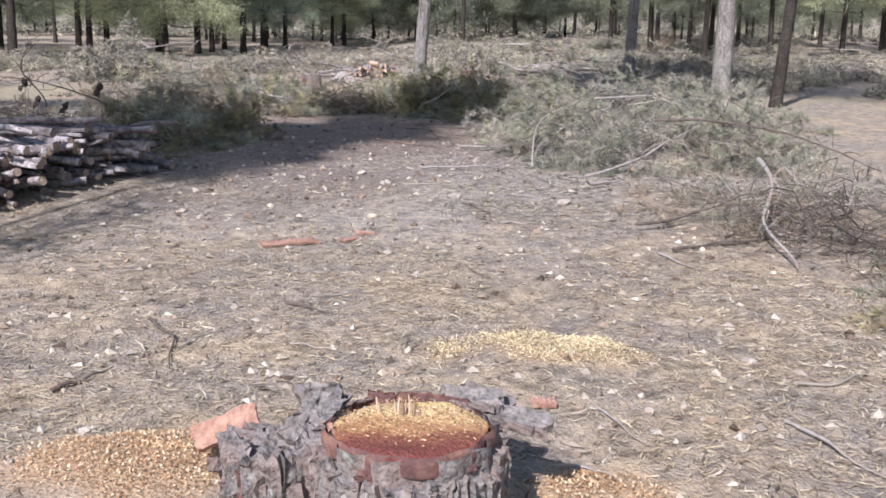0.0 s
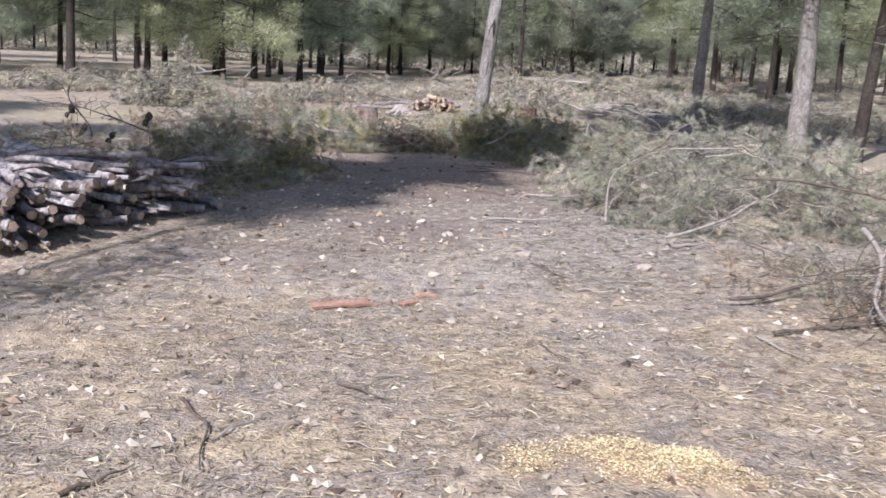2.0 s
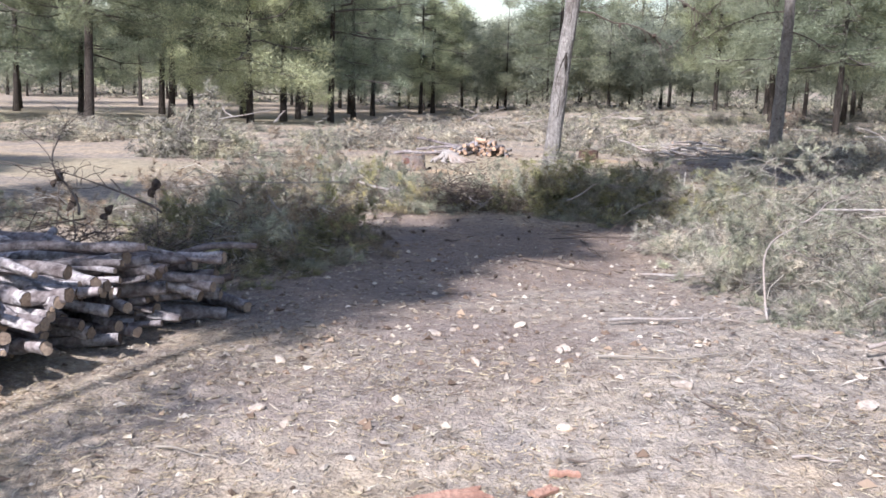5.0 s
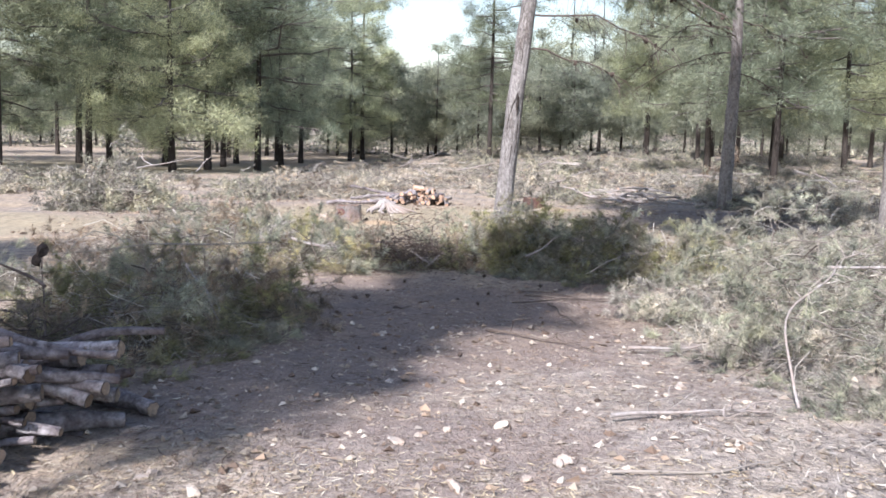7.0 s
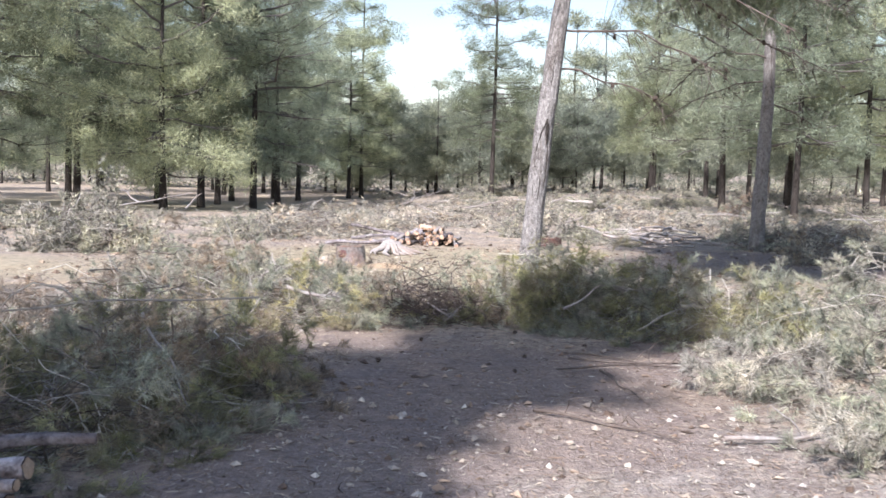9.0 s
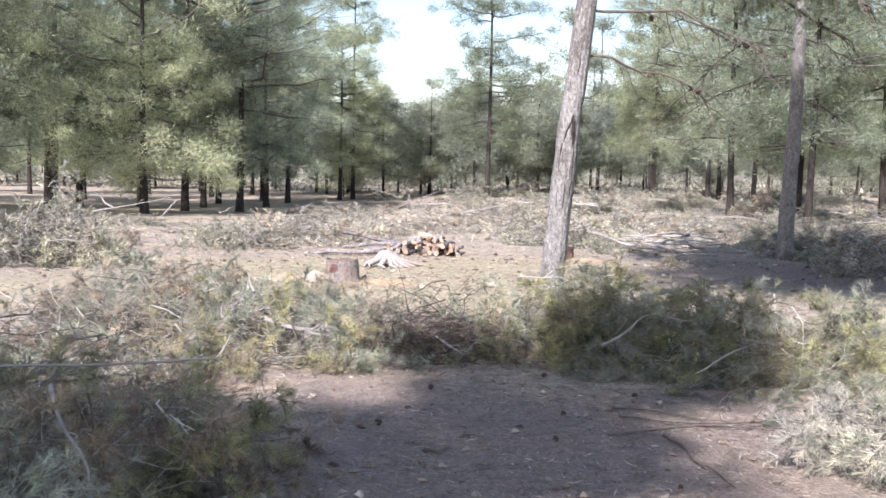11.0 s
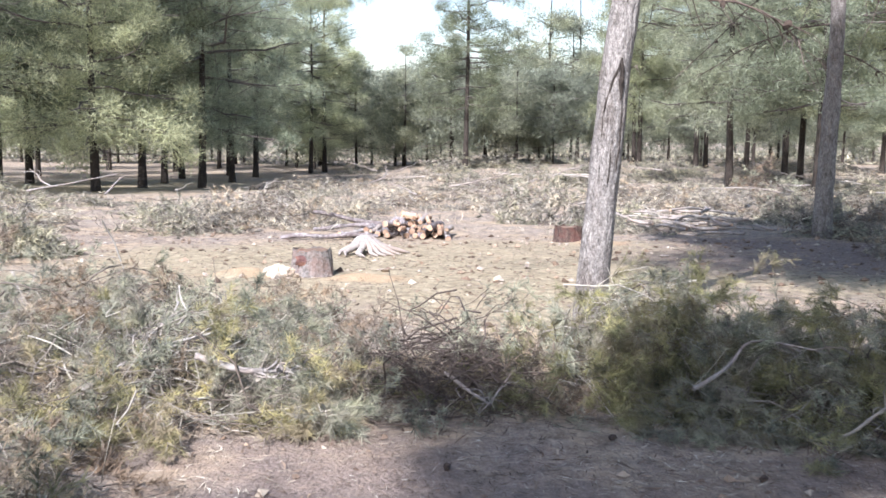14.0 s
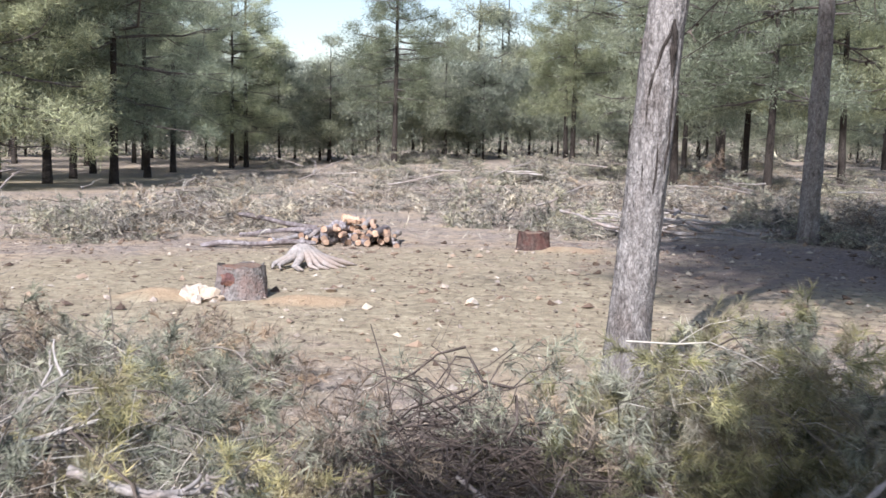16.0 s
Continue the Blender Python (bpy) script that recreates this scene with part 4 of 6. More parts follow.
# heap in front of the leaning pine
brush("brush_pile", -0.72, 15.85, 0.58, 0.5, 0.48, 0.0, 203, "small round heap of brown bare twigs", 700, 18, 0.075, 0.0026, NB, dead=0.6)
brush("brush_pile", 0.55, 16.0, 0.95, 0.75, 0.53, -0.1, 204, "heap of cut green pine branches before a trunk", 860, 33, 0.075, 0.0021, NY, sprig=9, dead=0.32, thick=0.0036)
brush("brush_pile", 1.55, 15.6, 1.1, 0.85, 0.48, -0.3, 205, "low heap of lopped pine boughs, partly dried", 860, 33, 0.075, 0.0021, NY, sprig=9, dead=0.32, thick=0.0036)
# long heap to the side of the path
brush("brush_pile", 2.5, 13.0, 1.25, 1.1, 0.75, 0.7, 206, "large heap of dry grey-green lopped branches", 682, 31, 0.075, 0.0026, NC, lengths=(0.3, 0.8), sprig=7, dead=0.2)
brush("brush_pile", 3.0, 11.0, 1.45, 1.1, 0.75, -0.5, 207, "wide heap of drying pine boughs with bare limbs", 682, 29, 0.075, 0.0026, NC, lengths=(0.3, 0.8), sprig=7, dead=0.2)
brush("brush_pile", 3.7, 8.8, 1.2, 0.9, 0.34, -0.6, 208, "thin spread of grey bare branches", 400, 15, 0.075, 0.0026, (M_twig, M_needle_brown, M_needle_grey), lengths=(0.3, 0.9), dead=0.6)
brush("brush_pile", 3.8, 13.9, 1.3, 1.0, 0.6, 0.2, 209, "low heap of grey-green cut boughs", 620, 31, 0.075, 0.0026, NC)
brush("brush_pile", 3.7, 16.4, 1.3, 0.8, 0.55, 0.2, 216, "low heap of pale green cut boughs", 520, 31, 0.075, 0.0026, NC)
brush("brush_pile", 3.9, 6.7, 0.5, 0.6, 0.3, 0.2, 210, "small sprig heap with dark dry twigs", 220, 21, 0.075, 0.0026, NB, dead=0.6)
brush("brush_pile", 3.35, 5.65, 0.2, 0.16, 0.16, 0.2, 217, "small fresh green pine sprig on the ground", 60, 30, 0.075, 0.0024, (M_twig, M_needle_yellow, M_needle_yellow), lengths=(0.15, 0.35))
brush("brush_pile", 3.45, 7.7, 0.75, 0.45, 0.26, -0.5, 219, "flat tangle of dark dead twigs beside a limb", 260, 12, 0.075, 0.0026, NB, lengths=(0.3, 0.8), dead=0.7)
# heap left of the gap
brush("brush_pile", -2.1, 15.55, 0.8, 0.75, 0.42, 0.1, 211, "heap of yellow-green boughs with pale broken limbs", 780, 33, 0.075, 0.0021, (M_twig, M_needle_yellow, M_needle_grey), sprig=9, dead=0.52, thick=0.0042)
brush("brush_pile", -3.0, 15.8, 1.0, 0.9, 0.48, 0.0, 212, "heap of grey-green cut boughs", 760, 33, 0.075, 0.0021, NG, sprig=8, dead=0.52, thick=0.0042)
brush("brush_pile", -2.7, 17.3, 1.3, 0.7, 0.4, 0.1, 213, "spread of drying pine boughs", 650, 29, 0.075, 0.0026, NG)
brush("brush_pile", -4.4, 13.6, 0.9, 0.7, 0.3, 0.1, 214, "low spread of drying pine boughs by the track", 320, 31, 0.075, 0.0026, NG)

# far heaps over the felled field: three built, the others copies
FAR = [brush("brush_heap", -6.05, 21.8, 0.8, 0.75, 0.85, 0.1, 221, "mounded heap of grey dry branches", 520, 18, 0.11, 0.009, NH, group="field heaps", thick=0.0065, sprig=4),
       brush("brush_heap", -3.2, 27.5, 1.5, 0.9, 0.62, 0.0, 222, "low heap of brown dry branches", 320, 14, 0.11, 0.009, NF, group="field heaps", thick=0.0065, dead=0.45, sprig=4),
       brush("brush_heap", 1.6, 27.8, 1.4, 0.9, 0.55, 0.2, 223, "low heap of straw-grey dry branches", 320, 14, 0.11, 0.009, NH, group="field heaps", thick=0.0065, dead=0.4, sprig=4)]
dark_heap = brush("brush_heap", 8.0, 38.0, 1.0, 0.7, 0.75, 0.1, 224, "dark heap of dead branches below a pine", 320, 14, 0.11, 0.009, NB, group="field heaps", thick=0.0065, dead=0.5, sprig=4)
for x, y, k in ((5.2, 25.2, 0.75), (6.6, 25.6, 0.8), (6.2, 23.6, 0.6)):
    copy_thing(dark_heap, pose(x, y, gz(x, y), 0, 0, 57 * x)).scale = (k, k, 0.6 * k)
taken, stick_at = [], []
tries = 0
while len(taken) < 105 and tries < 4000:
    tries += 1
    y = 25.5 + 50 * random.random() ** 1.3
    x = random.uniform(-0.52 * y, 0.56 * y)
    if x < -4.5 and y > 32 or (2.2 < x < 5 and y < 30) or (y < 27.5 and -2.6 < x < 1.9):
        continue
    if any((x - a) ** 2 + (y - b) ** 2 < 1.55**2 for a, b in taken):
        continue
    taken.append((x, y))
    s = random.uniform(0.65, 1.15)
    o = copy_thing(FAR[random.choice((1, 2, 1, 2, 0))], pose(x, y, gz(x, y), 0, 0, random.uniform(0, 360)))
    o.scale = (s * random.uniform(1, 1.35), s * 1.1, s * random.uniform(0.5, 0.85) * (0.7 if x < -2 else 1.0))
for n in range(46):
    y = random.uniform(25.5, 46)
    x = random.uniform(-0.3 * y, 0.45 * y) if y < 33 else random.uniform(-0.1 * y, 0.45 * y)
    a = random.uniform(0, 3.14)
    h = random.uniform(0.2, 0.55)
    stick_at.append((x, y, a, h))
for x, y in ((-4.6, 25.2), (-7.6, 26.0), (-3.4, 26.2), (-9.5, 25.5), (-8.3, 29), (6.8, 22.5), (8.0, 24.0), (7.4, 27), (5.8, 28.5), (9.4, 20.6), (5.75, 25.4), (5.5, 22.6), (4.1, 30.8), (6.6, 27.2)):
    o = copy_thing(FAR[random.choice((1, 2))], pose(x, y, gz(x, y), 0, 0, random.uniform(0, 360)))
    o.scale = (0.8, 0.75, 0.75)

# ---- stumps ----


def stump(x, y, r, h, seed, label, top_mat, bark=None, lean=0.0, ragged=0.0):
    global rng
    rng = np.random.default_rng(seed)
    t = thing("tree_stump", x, y, gz(x, y), label, "tree stump", "pine stumps")
    k, sides = 14, 44
    P = np.zeros((k, 3))
    P[:, 2] = np.linspace(-0.06, h, k)
    P[:, 0] = lean * P[:, 2]
    R = r * (1 + 0.18 * np.exp(-np.linspace(0, h, k) / (0.35 * h)))
    V, Q = bark_tube(P, R, sides, 0.03 * r / 0.25, seed, 0.0, 15)
    V = V.reshape(k, sides, 3)
    turn = np.linspace(0, 2 * np.pi, sides, endpoint=False)
    low = np.exp(-np.linspace(0, h, k) / (0.3 * h))[:, None]
    V[..., :2] *= (1 + 0.35 * (ragged > 0) * low * np.abs(np.sin(turn * 2.5 + seed)))[..., None]
    V[-1, :, 2] += ragged * (0.4 + lattice(turn * 3, turn * 0, 1, seed))
    V = V.reshape(-1, 3)
    part("bark", mesh_data("bark", V, Q, None, bark or M_stumpbark), t, "grey furrowed bark" if bark is None else "red-brown flaking bark")
    th = np.linspace(0, 2 * np.pi, 36, endpoint=False)
    b = Buf()
    rings = np.linspace(0, 1, 9)
    V = [[lean * h, 0, h + 0.006]]
    for q in rings[1:]:
        for a in th:
            rr = q * r * (0.985 + 0.03 * math.sin(3 * a + seed) + 0.02 * math.sin(7 * a))
            z = h + 0.012 * lattice(rr * math.cos(a) * 9, rr * math.sin(a) * 9, 1, seed) + (-0.012 if q > 0.95 else 0)
            V.append([lean * h + rr * math.cos(a), rr * math.sin(a), float(z)])
    T = [[0, 1 + n, 1 + (n + 1) % 36] for n in range(36)]
    Q = [[1 + m * 36 + n, 1 + (m + 1) * 36 + n, 1 + (m + 1) * 36 + (n + 1) % 36, 1 + m * 36 + (n + 1) % 36] for m in range(7) for n in range(36)]
    b.add(V, Q, T)
    part("cut_top", b.mesh("cut_top", top_mat), t, "pale sawn top dusted with chips")
    return t


def slab(name, length, width, thick, material, seed, parent=None, edge=0.25, curl=0.15):
    """A torn plate of bark or wood, thick, curled and ragged at its edge."""
    g = np.random.default_rng(seed)
    n, m = 14, 8
    u, v = np.meshgrid(np.linspace(-1, 1, n), np.linspace(-1, 1, m), indexing="ij")
    rag = 1 + edge * lattice(u * 3 + seed, v * 3, 1, seed) * (np.abs(u) + np.abs(v)) / 2
    X, Y = u * length / 2 * rag, v * width / 2 * rag
    Z = curl * width * v**2 + 0.3 * thick * lattice(u * 5, v * 5, 1, seed + 1)
    top = np.stack([X, Y, Z + thick / 2], -1).reshape(-1, 3)
    low = np.stack([X, Y, Z - thick / 2 + 0.3 * thick * lattice(u * 6, v * 6, 1, seed + 2)], -1).reshape(-1, 3)
    ix = np.arange(n * m).reshape(n, m)
    Q = np.stack([ix[:-1, :-1], ix[1:, :-1], ix[1:, 1:], ix[:-1, 1:]], -1).reshape(-1, 4)
    ring = np.concatenate([ix[:, 0], ix[-1, 1:], ix[-2::-1, -1], ix[0, -2:0:-1]])
    nx = np.roll(ring, -1)
    side = np.stack([ring, ring + n * m, nx + n * m, nx], -1)
    me = mesh_data(name, np.concatenate([top, low]), np.concatenate([Q, Q[:, ::-1] + n * m, side]), None, material, False)
    return part(name, me, parent) if parent is not None else new(name, me)


SX, SY = 0.81, 3.46
st = stump(SX, SY, 0.24, 0.345 - gz(SX, SY), 301, "freshly sawn thick pine stump, red-brown bark flaking", M_stumpface)
# red inner bark round the top
rp = np.zeros((6, 3))
rp[:, 2] = np.linspace(0.305, 0.345 - gz(SX, SY) + 0.004, 6)
V, Q = bark_tube(rp, np.array([0.25, 0.25, 0.25, 0.25, 0.248, 0.236]), 48, 0.014, 309, 0, 11)
part("inner_bark", mesh_data("inner_bark", V, Q, None, M_redbark), st, "dark red inner bark")
# red patches where bark has come off
for n, (a, z, w, hh) in enumerate(((-1.55, 0.19, 0.15, 0.12), (-1.3, 0.24, 0.08, 0.08), (-1.95, 0.29, 0.09, 0.04), (-0.95, 0.3, 0.12, 0.035))):
    o = slab("bare_patch", w, hh, 0.02, M_redbark, 310 + n, st, 0.3, -0.25)
    o.matrix_local = Matrix.Translation((0.248 * math.cos(a), 0.248 * math.sin(a), z)) @ Matrix.Rotation(a + math.pi / 2, 4, "Z") @ Matrix.Rotation(math.pi / 2, 4, "X")
# bark plates round the rim
for n in range(26):
    a = -math.pi + n * 2 * math.pi / 26 + random.uniform(-0.08, 0.08)
    hh = random.uniform(0.16, 0.30)
    if -1.85 < a < -1.2:
        hh = 0.075
    o = slab("bark_plate", hh, random.uniform(0.05, 0.085), 0.045, M_stumpbark, 330 + n, st, 0.22, 0.1)
    zz = (0.305 if -2.6 < a < 0.2 else 0.325) - hh / 2 - random.uniform(0.0, 0.04)
    rr = 0.262 + 0.05 * max(0, (0.2 - zz))
    o.matrix_local = Matrix.Translation((rr * math.cos(a), rr * math.sin(a), zz)) @ Matrix.Rotation(a + math.pi / 2, 4, "Z") @ Matrix.Rotation(math.pi / 2, 4, "X") @ Matrix.Rotation(math.pi / 2 + random.uniform(-0.12, 0.12), 4, "Z")
o = slab("torn_plank", 0.15, 0.035, 0.014, M_orangebark, 321, st, 0.2, 0.1)
o.matrix_local = pose(-0.215, -0.02, 0.285, 0, 78, 15)
# splinters of the hinge
for n in range(9):
    hh = random.uniform(0.035, 0.08)
    P = np.array([[[0, 0, 0], [0.003, 0, hh * 0.5], [random.uniform(-0.006, 0.006), 0, hh]]])
    V, Q, T = tubes(P, np.array([[0.006, 0.005, 0.001]]), 4)
    o = part("splinter", mesh_data("splinter", V, Q, T, M_cutpale, False), st)
    o.location = (-0.05 + 0.012 * n - (0.14 if n > 6 else 0) + random.uniform(-0.005, 0.005), 0.11 + random.uniform(-0.02, 0.02), 0.335)
# red torn rim at the back
for n, (x, y, w) in enumerate(((0.02, 0.2, 0.16), (0.13, 0.17, 0.12), (-0.1, 0.21, 0.1))):
    o = slab("torn_rim", w, 0.05, 0.02, M_redbark, 370 + n, st, 0.3, 0.2)
    o.matrix_local = pose(x, y + 0.015, 0.345, 50, 0, -12 * n)
for n, (x, y, w, z) in enumerate(((0.18, 0.22, 0.2, 0.345), (0.3, 0.16, 0.22, 0.31), (0.24, 0.27, 0.15, 0.32))):
    o = slab("lifted_bark", w, 0.09, 0.028, M_stumpbark, 380 + n, st, 0.35, 0.2)
    o.matrix_local = pose(x, y, z, 12, 6 * n, -18)
# broken shell of bark leaning on the stump
shell = thing("bark_shell", 0.42, 3.52, gz(0.42, 3.52), "broken grey bark slabs leaning against the stump", "bark")
for n in range(15):
    a = math.pi * (0.45 + 1.2 * n / 14)
    hh = 0.16 + 0.12 * random.random()
    o = slab("bark_plate", hh + 0.06, 0.11, 0.06, M_stumpbark, 400 + n, shell, 0.2, 0.12)
    zz = (hh - 0.02) / 2
    o.matrix_local = Matrix.Translation((0.125 * math.cos(a), 0.16 * math.sin(a), zz)) @ Matrix.Rotation(a + math.pi / 2, 4, "Z") @ Matrix.Rotation(math.pi / 2, 4, "X") @ Matrix.Rotation(math.pi / 2 + random.uniform(-0.2, 0.2), 4, "Z")
for n, (x, y, z, rx, ry, rz, L, W) in enumerate(((0.02, 0.02, 0.2, 8, 5, 20, 0.26, 0.2), (-0.07, 0.0, 0.19, -6, 8, 70, 0.2, 0.14), (0.1, 0.12, 0.27, 25, -20, 40, 0.2, 0.1), (0.1, 0.22, 0.28, 40, 10, 10, 0.16, 0.09), (0.07, 0.28, 0.30, 60, 0, -10, 0.12, 0.08), (0.1, -0.02, 0.24, 10, -25, 80, 0.22, 0.1), (0.14, 0.06, 0.3, 80, 0, 80, 0.18, 0.05))):
    o = slab("bark_flake", L, W, 0.035, M_stumpbark, 420 + n, shell, 0.4, 0.15)
    o.matrix_local = pose(x, y, z, rx, ry, rz)
o = slab("inner_bark", 0.09, 0.12, 0.02, M_redbark, 430, shell, 0.3, -0.2)
o.matrix_local = pose(-0.05, -0.175, 0.16, 90, 0, 0)
bs = tagged(slab("bark_slab", 0.23, 0.095, 0.024, M_orangebark, 440, None, 0.1, 0.03), "loose orange-brown bark slab resting on wood chips", "bark")
bs.matrix_world = pose(0.17, 3.88, 0.15, 40, -20, 14)
for n, (x, y, L, W, rz) in enumerate(((-0.21, 7.40, 0.37, 0.10, 36), (0.19, 7.55, 0.13, 0.05, 50), (0.27, 7.74, 0.12, 0.03, 10), (1.29, 4.46, 0.09, 0.07, 10))):
    o = tagged(slab("bark_slab", L, W, 0.014, M_orangebark, 450 + n, None, 0.2, 0.04), "flat dusty red inner bark strip lying on straw", "bark", "loose bark")
    o.matrix_world = pose(x, y, gz(x, y) + 0.016, 5, 2, rz)
stump(-2.0, 20.6, 0.175, 0.25, 302, "old grey pine stump with a red bark scar", M_stumpold, ragged=0.02)
o = slab("bare_patch", 0.12, 0.1, 0.02, M_redbark, 461, bpy.data.objects["tree_stump.001"], 0.3, -0.2)
o.matrix_local = Matrix.Translation((-0.08, -0.17, 0.16)) @ Matrix.Rotation(math.pi / 2, 4, "X")
stump(1.0, 24.35, 0.17, 0.2, 303, "reddish-brown pine stump on sawdust", M_stumpold, M_stumpred, ragged=0.02)
stump(5.9, 24.2, 0.16, 0.2, 304, "small low pine stump among brush", M_stumpold, ragged=0.02)

# ---- logs ----


def log_thing(name, L, r, seed, label, group, end_mat, bark=None):
    t = thing(name, 0, 0, -50, label, "log", group)
    k, sides = 18, 14
    g = np.random.default_rng(seed)
    P = np.zeros((k, 3))
    P[:, 0] = np.linspace(-L / 2, L / 2, k)
    run = np.linspace(0, 1, k)
    P[:, 1] = 0.06 * L * np.sin(run * 3 + g.uniform(0, 6)) * g.uniform(0.3, 1) + 0.02 * L * np.sin(run * g.uniform(6, 10) + g.uniform(0, 6))
    P[:, 2] = 0.022 * L * np.sin(run * 4 + g.uniform(0, 6)) + 0.011 * L * np.sin(run * g.uniform(7, 11) + g.uniform(0, 6))
    R = np.linspace(r, r * g.uniform(0.7, 0.95), k) * (1 + 0.1 * g.normal(size=k))
    V, Q = bark_tube(P, R, sides, 0.22 * r, seed, 0, 5)
    part("bark", mesh_data("bark", V, Q, None, bark or M_logbark), t)
    for e in (0, -1):
        ring = V.reshape(k, sides, 3)[e] * [1, 0.985, 0.985]
        c = ring.mean(0)
        off = np.array([-0.004 if e == 0 else 0.004, 0, 0])
        VV = np.concatenate([[c + off * 1.5], (ring - c) * 0.6 + c + off, (ring - c) * 0.93 + c + off * 0.8])
        T = [[0, 1 + n, 1 + (n + 1) % sides] for n in range(sides)]
        QQ = [[1 + n, 1 + sides + n, 1 + sides + (n + 1) % sides, 1 + (n + 1) % sides] for n in range(sides)]
        part("cut_end", mesh_data("cut_end", VV, QQ, T, end_mat), t, "sawn tan end")
    return t


def place(t, m):
    t.matrix_basis = m
    return t


def aim(x, y, z, ax, ay, az, roll=0.0):
    d = Vector((ax, ay, az)).normalized()
    return Matrix.Translation((x, y, z)) @ d.to_track_quat("X", "Z").to_matrix().to_4x4() @ Matrix.Rotation(roll, 4, "X")


random.seed(5)
LOGS = [(2.1, 0.038), (2.3, 0.029), (1.9, 0.048), (2.0, 0.02), (1.7, 0.034), (2.4, 0.025), (1.5, 0.044), (1.8, 0.024), (2.2, 0.036)]
built = {}
face0, face1 = Vector((-2.7, 7.95)), Vector((-1.66, 9.88))
layer, zc = 0, 0.045
while layer < 8:
    width = 1.0 - 0.012 * layer
    u = 0.01 + 0.02 * (layer % 2)
    while u < width - 0.01:
        k = random.randrange(9)
        L, r = LOGS[k]
        if 0 < layer < 6 and random.random() < 0.22:
            u += random.uniform(0.02, 0.05)
            continue
        f = face0 + (face1 - face0) * u
        slack = random.uniform(-0.22, 0.06) + 0.016 * layer - (random.uniform(0.0, 0.5) if random.random() < 0.3 else 0.0) - (0.12 if 1 < layer < 5 and u > 0.35 else 0.0) + (0.12 if u < 0.35 else 0.0)
        turn = -0.08 - 0.95 * max(0.0, 1 - u / 0.62) + max(-0.5, min(0.5, random.gauss(0, 0.26))) + (0.12 if layer > 7 else 0.0)
        d2 = Vector((math.cos(turn), math.sin(turn)))
        c = f + d2 * (slack - L / 2)
        z = gz(c.x, c.y) + zc - 0.02 * layer * max(0.0, u - 0.7) + random.uniform(-0.03, 0.03)
        d = (d2.x, d2.y, random.gauss(0.01, 0.055) if layer else 0.0)
        m = aim(c.x, c.y, z, *d, random.uniform(0, 6))
        if k not in built:
            built[k] = place(log_thing("log", L, r, 500 + k, "weathered grey-barked pine log stacked in a pile", "stacked logs", M_cut), m)
        else:
            copy_thing(built[k], m)
        u += (2 * r + 0.006) / 2.0 * random.uniform(0.85, 1.3)
    zc += 0.046
    layer += 1
# thin branches laid among the logs
for n in range(46):
    u = random.random()
    f = face0 + (face1 - face0) * u
    a = -0.05 - 0.9 * max(0.0, 0.65 - u) + random.gauss(0, 0.45)
    x, y = f.x - random.uniform(0.45, 1.3), f.y + random.uniform(-0.1, 0.1)
    key = ("thin", n % 6)
    m = aim(x, y, gz(x, y) + random.uniform(0.08, 0.36), math.cos(a), math.sin(a), random.uniform(-0.2, 0.1), random.uniform(0, 6))
    if key not in built:
        built[key] = place(log_thing("thin_log", 0.6 + 0.12 * (n % 6), 0.012 + 0.003 * (n % 6), 580 + n, "thin crooked branch wood among stacked logs", "stacked logs", M_cut), m)
    else:
        copy_thing(built[key], m)
# short firewood, ends forward
built2 = {}
FW = [(0.5, 0.042), (0.55, 0.034), (0.45, 0.05), (0.5, 0.026), (0.48, 0.038), (0.52, 0.045)]
zc = 0.045
for layer in range(4):
    x = -2.0 + 0.27 * layer
    while x < -0.6 - 0.14 * max(0, layer - 1):
        k = random.randrange(6)
        L, r = FW[k]
        y = 24.75 + random.uniform(-0.12, 0.1) + 0.02 * layer
        left = max(0.0, (-1.25 - x)) * 0.9
        x = x + random.uniform(0, 0.03)
        m = aim(x + r, y, gz(x, y) + zc + random.uniform(-0.015, 0.02), random.uniform(-0.3, 0.3) - left, -1, random.uniform(-0.05, 0.05), random.uniform(0, 6))
        if k not in built2:
            built2[k] = place(log_thing("firewood_log", L, r, 520 + k, "short split pine log with pale sawn ends", "firewood pile", M_cutpale, (M_cutpale, M_twigpale, M_logbark)[k % 3]), m)
        else:
            copy_thing(built2[k], m)
        x += 2 * r + 0.008
    zc += 0.064
o = tagged(slab("bark_slab", 0.2, 0.12, 0.04, M_cutpale, 540, None, 0.3, 0.1), "orange-tan wood slab lying on the firewood", "bark", "loose bark")
o.matrix_world = pose(-1.15, 24.6, gz(-1.15, 24.6) + 0.3, 20, 8, 15)
# loose poles and stick heap beside the shaded pine
for n in range(40):
    r = random.uniform(0.012, 0.03)
    L = random.uniform(0.8, 2.2)
    k = ("s", n % 5)
    x, y = 3.15 + random.gauss(0, 0.45), 26.6 + random.gauss(0, 0.7)
    a = random.gauss(2.7, 0.85)
    m = aim(x, y, gz(x, y) + 0.03 + 0.25 * random.random() ** 2, math.cos(a), math.sin(a), random.uniform(-0.1, 0.1))
    if k not in built2:
        built2[k] = place(log_thing("pole", 0.45 + 0.2 * (n % 5), 0.011 + 0.0028 * (n % 5), 550 + n, "thin pale trimmed pole in a loose heap", "trimmed poles", M_cutpale, M_limbpale if n % 5 == 1 else M_twigpale), m)
    else:
        copy_thing(built2[k], m)
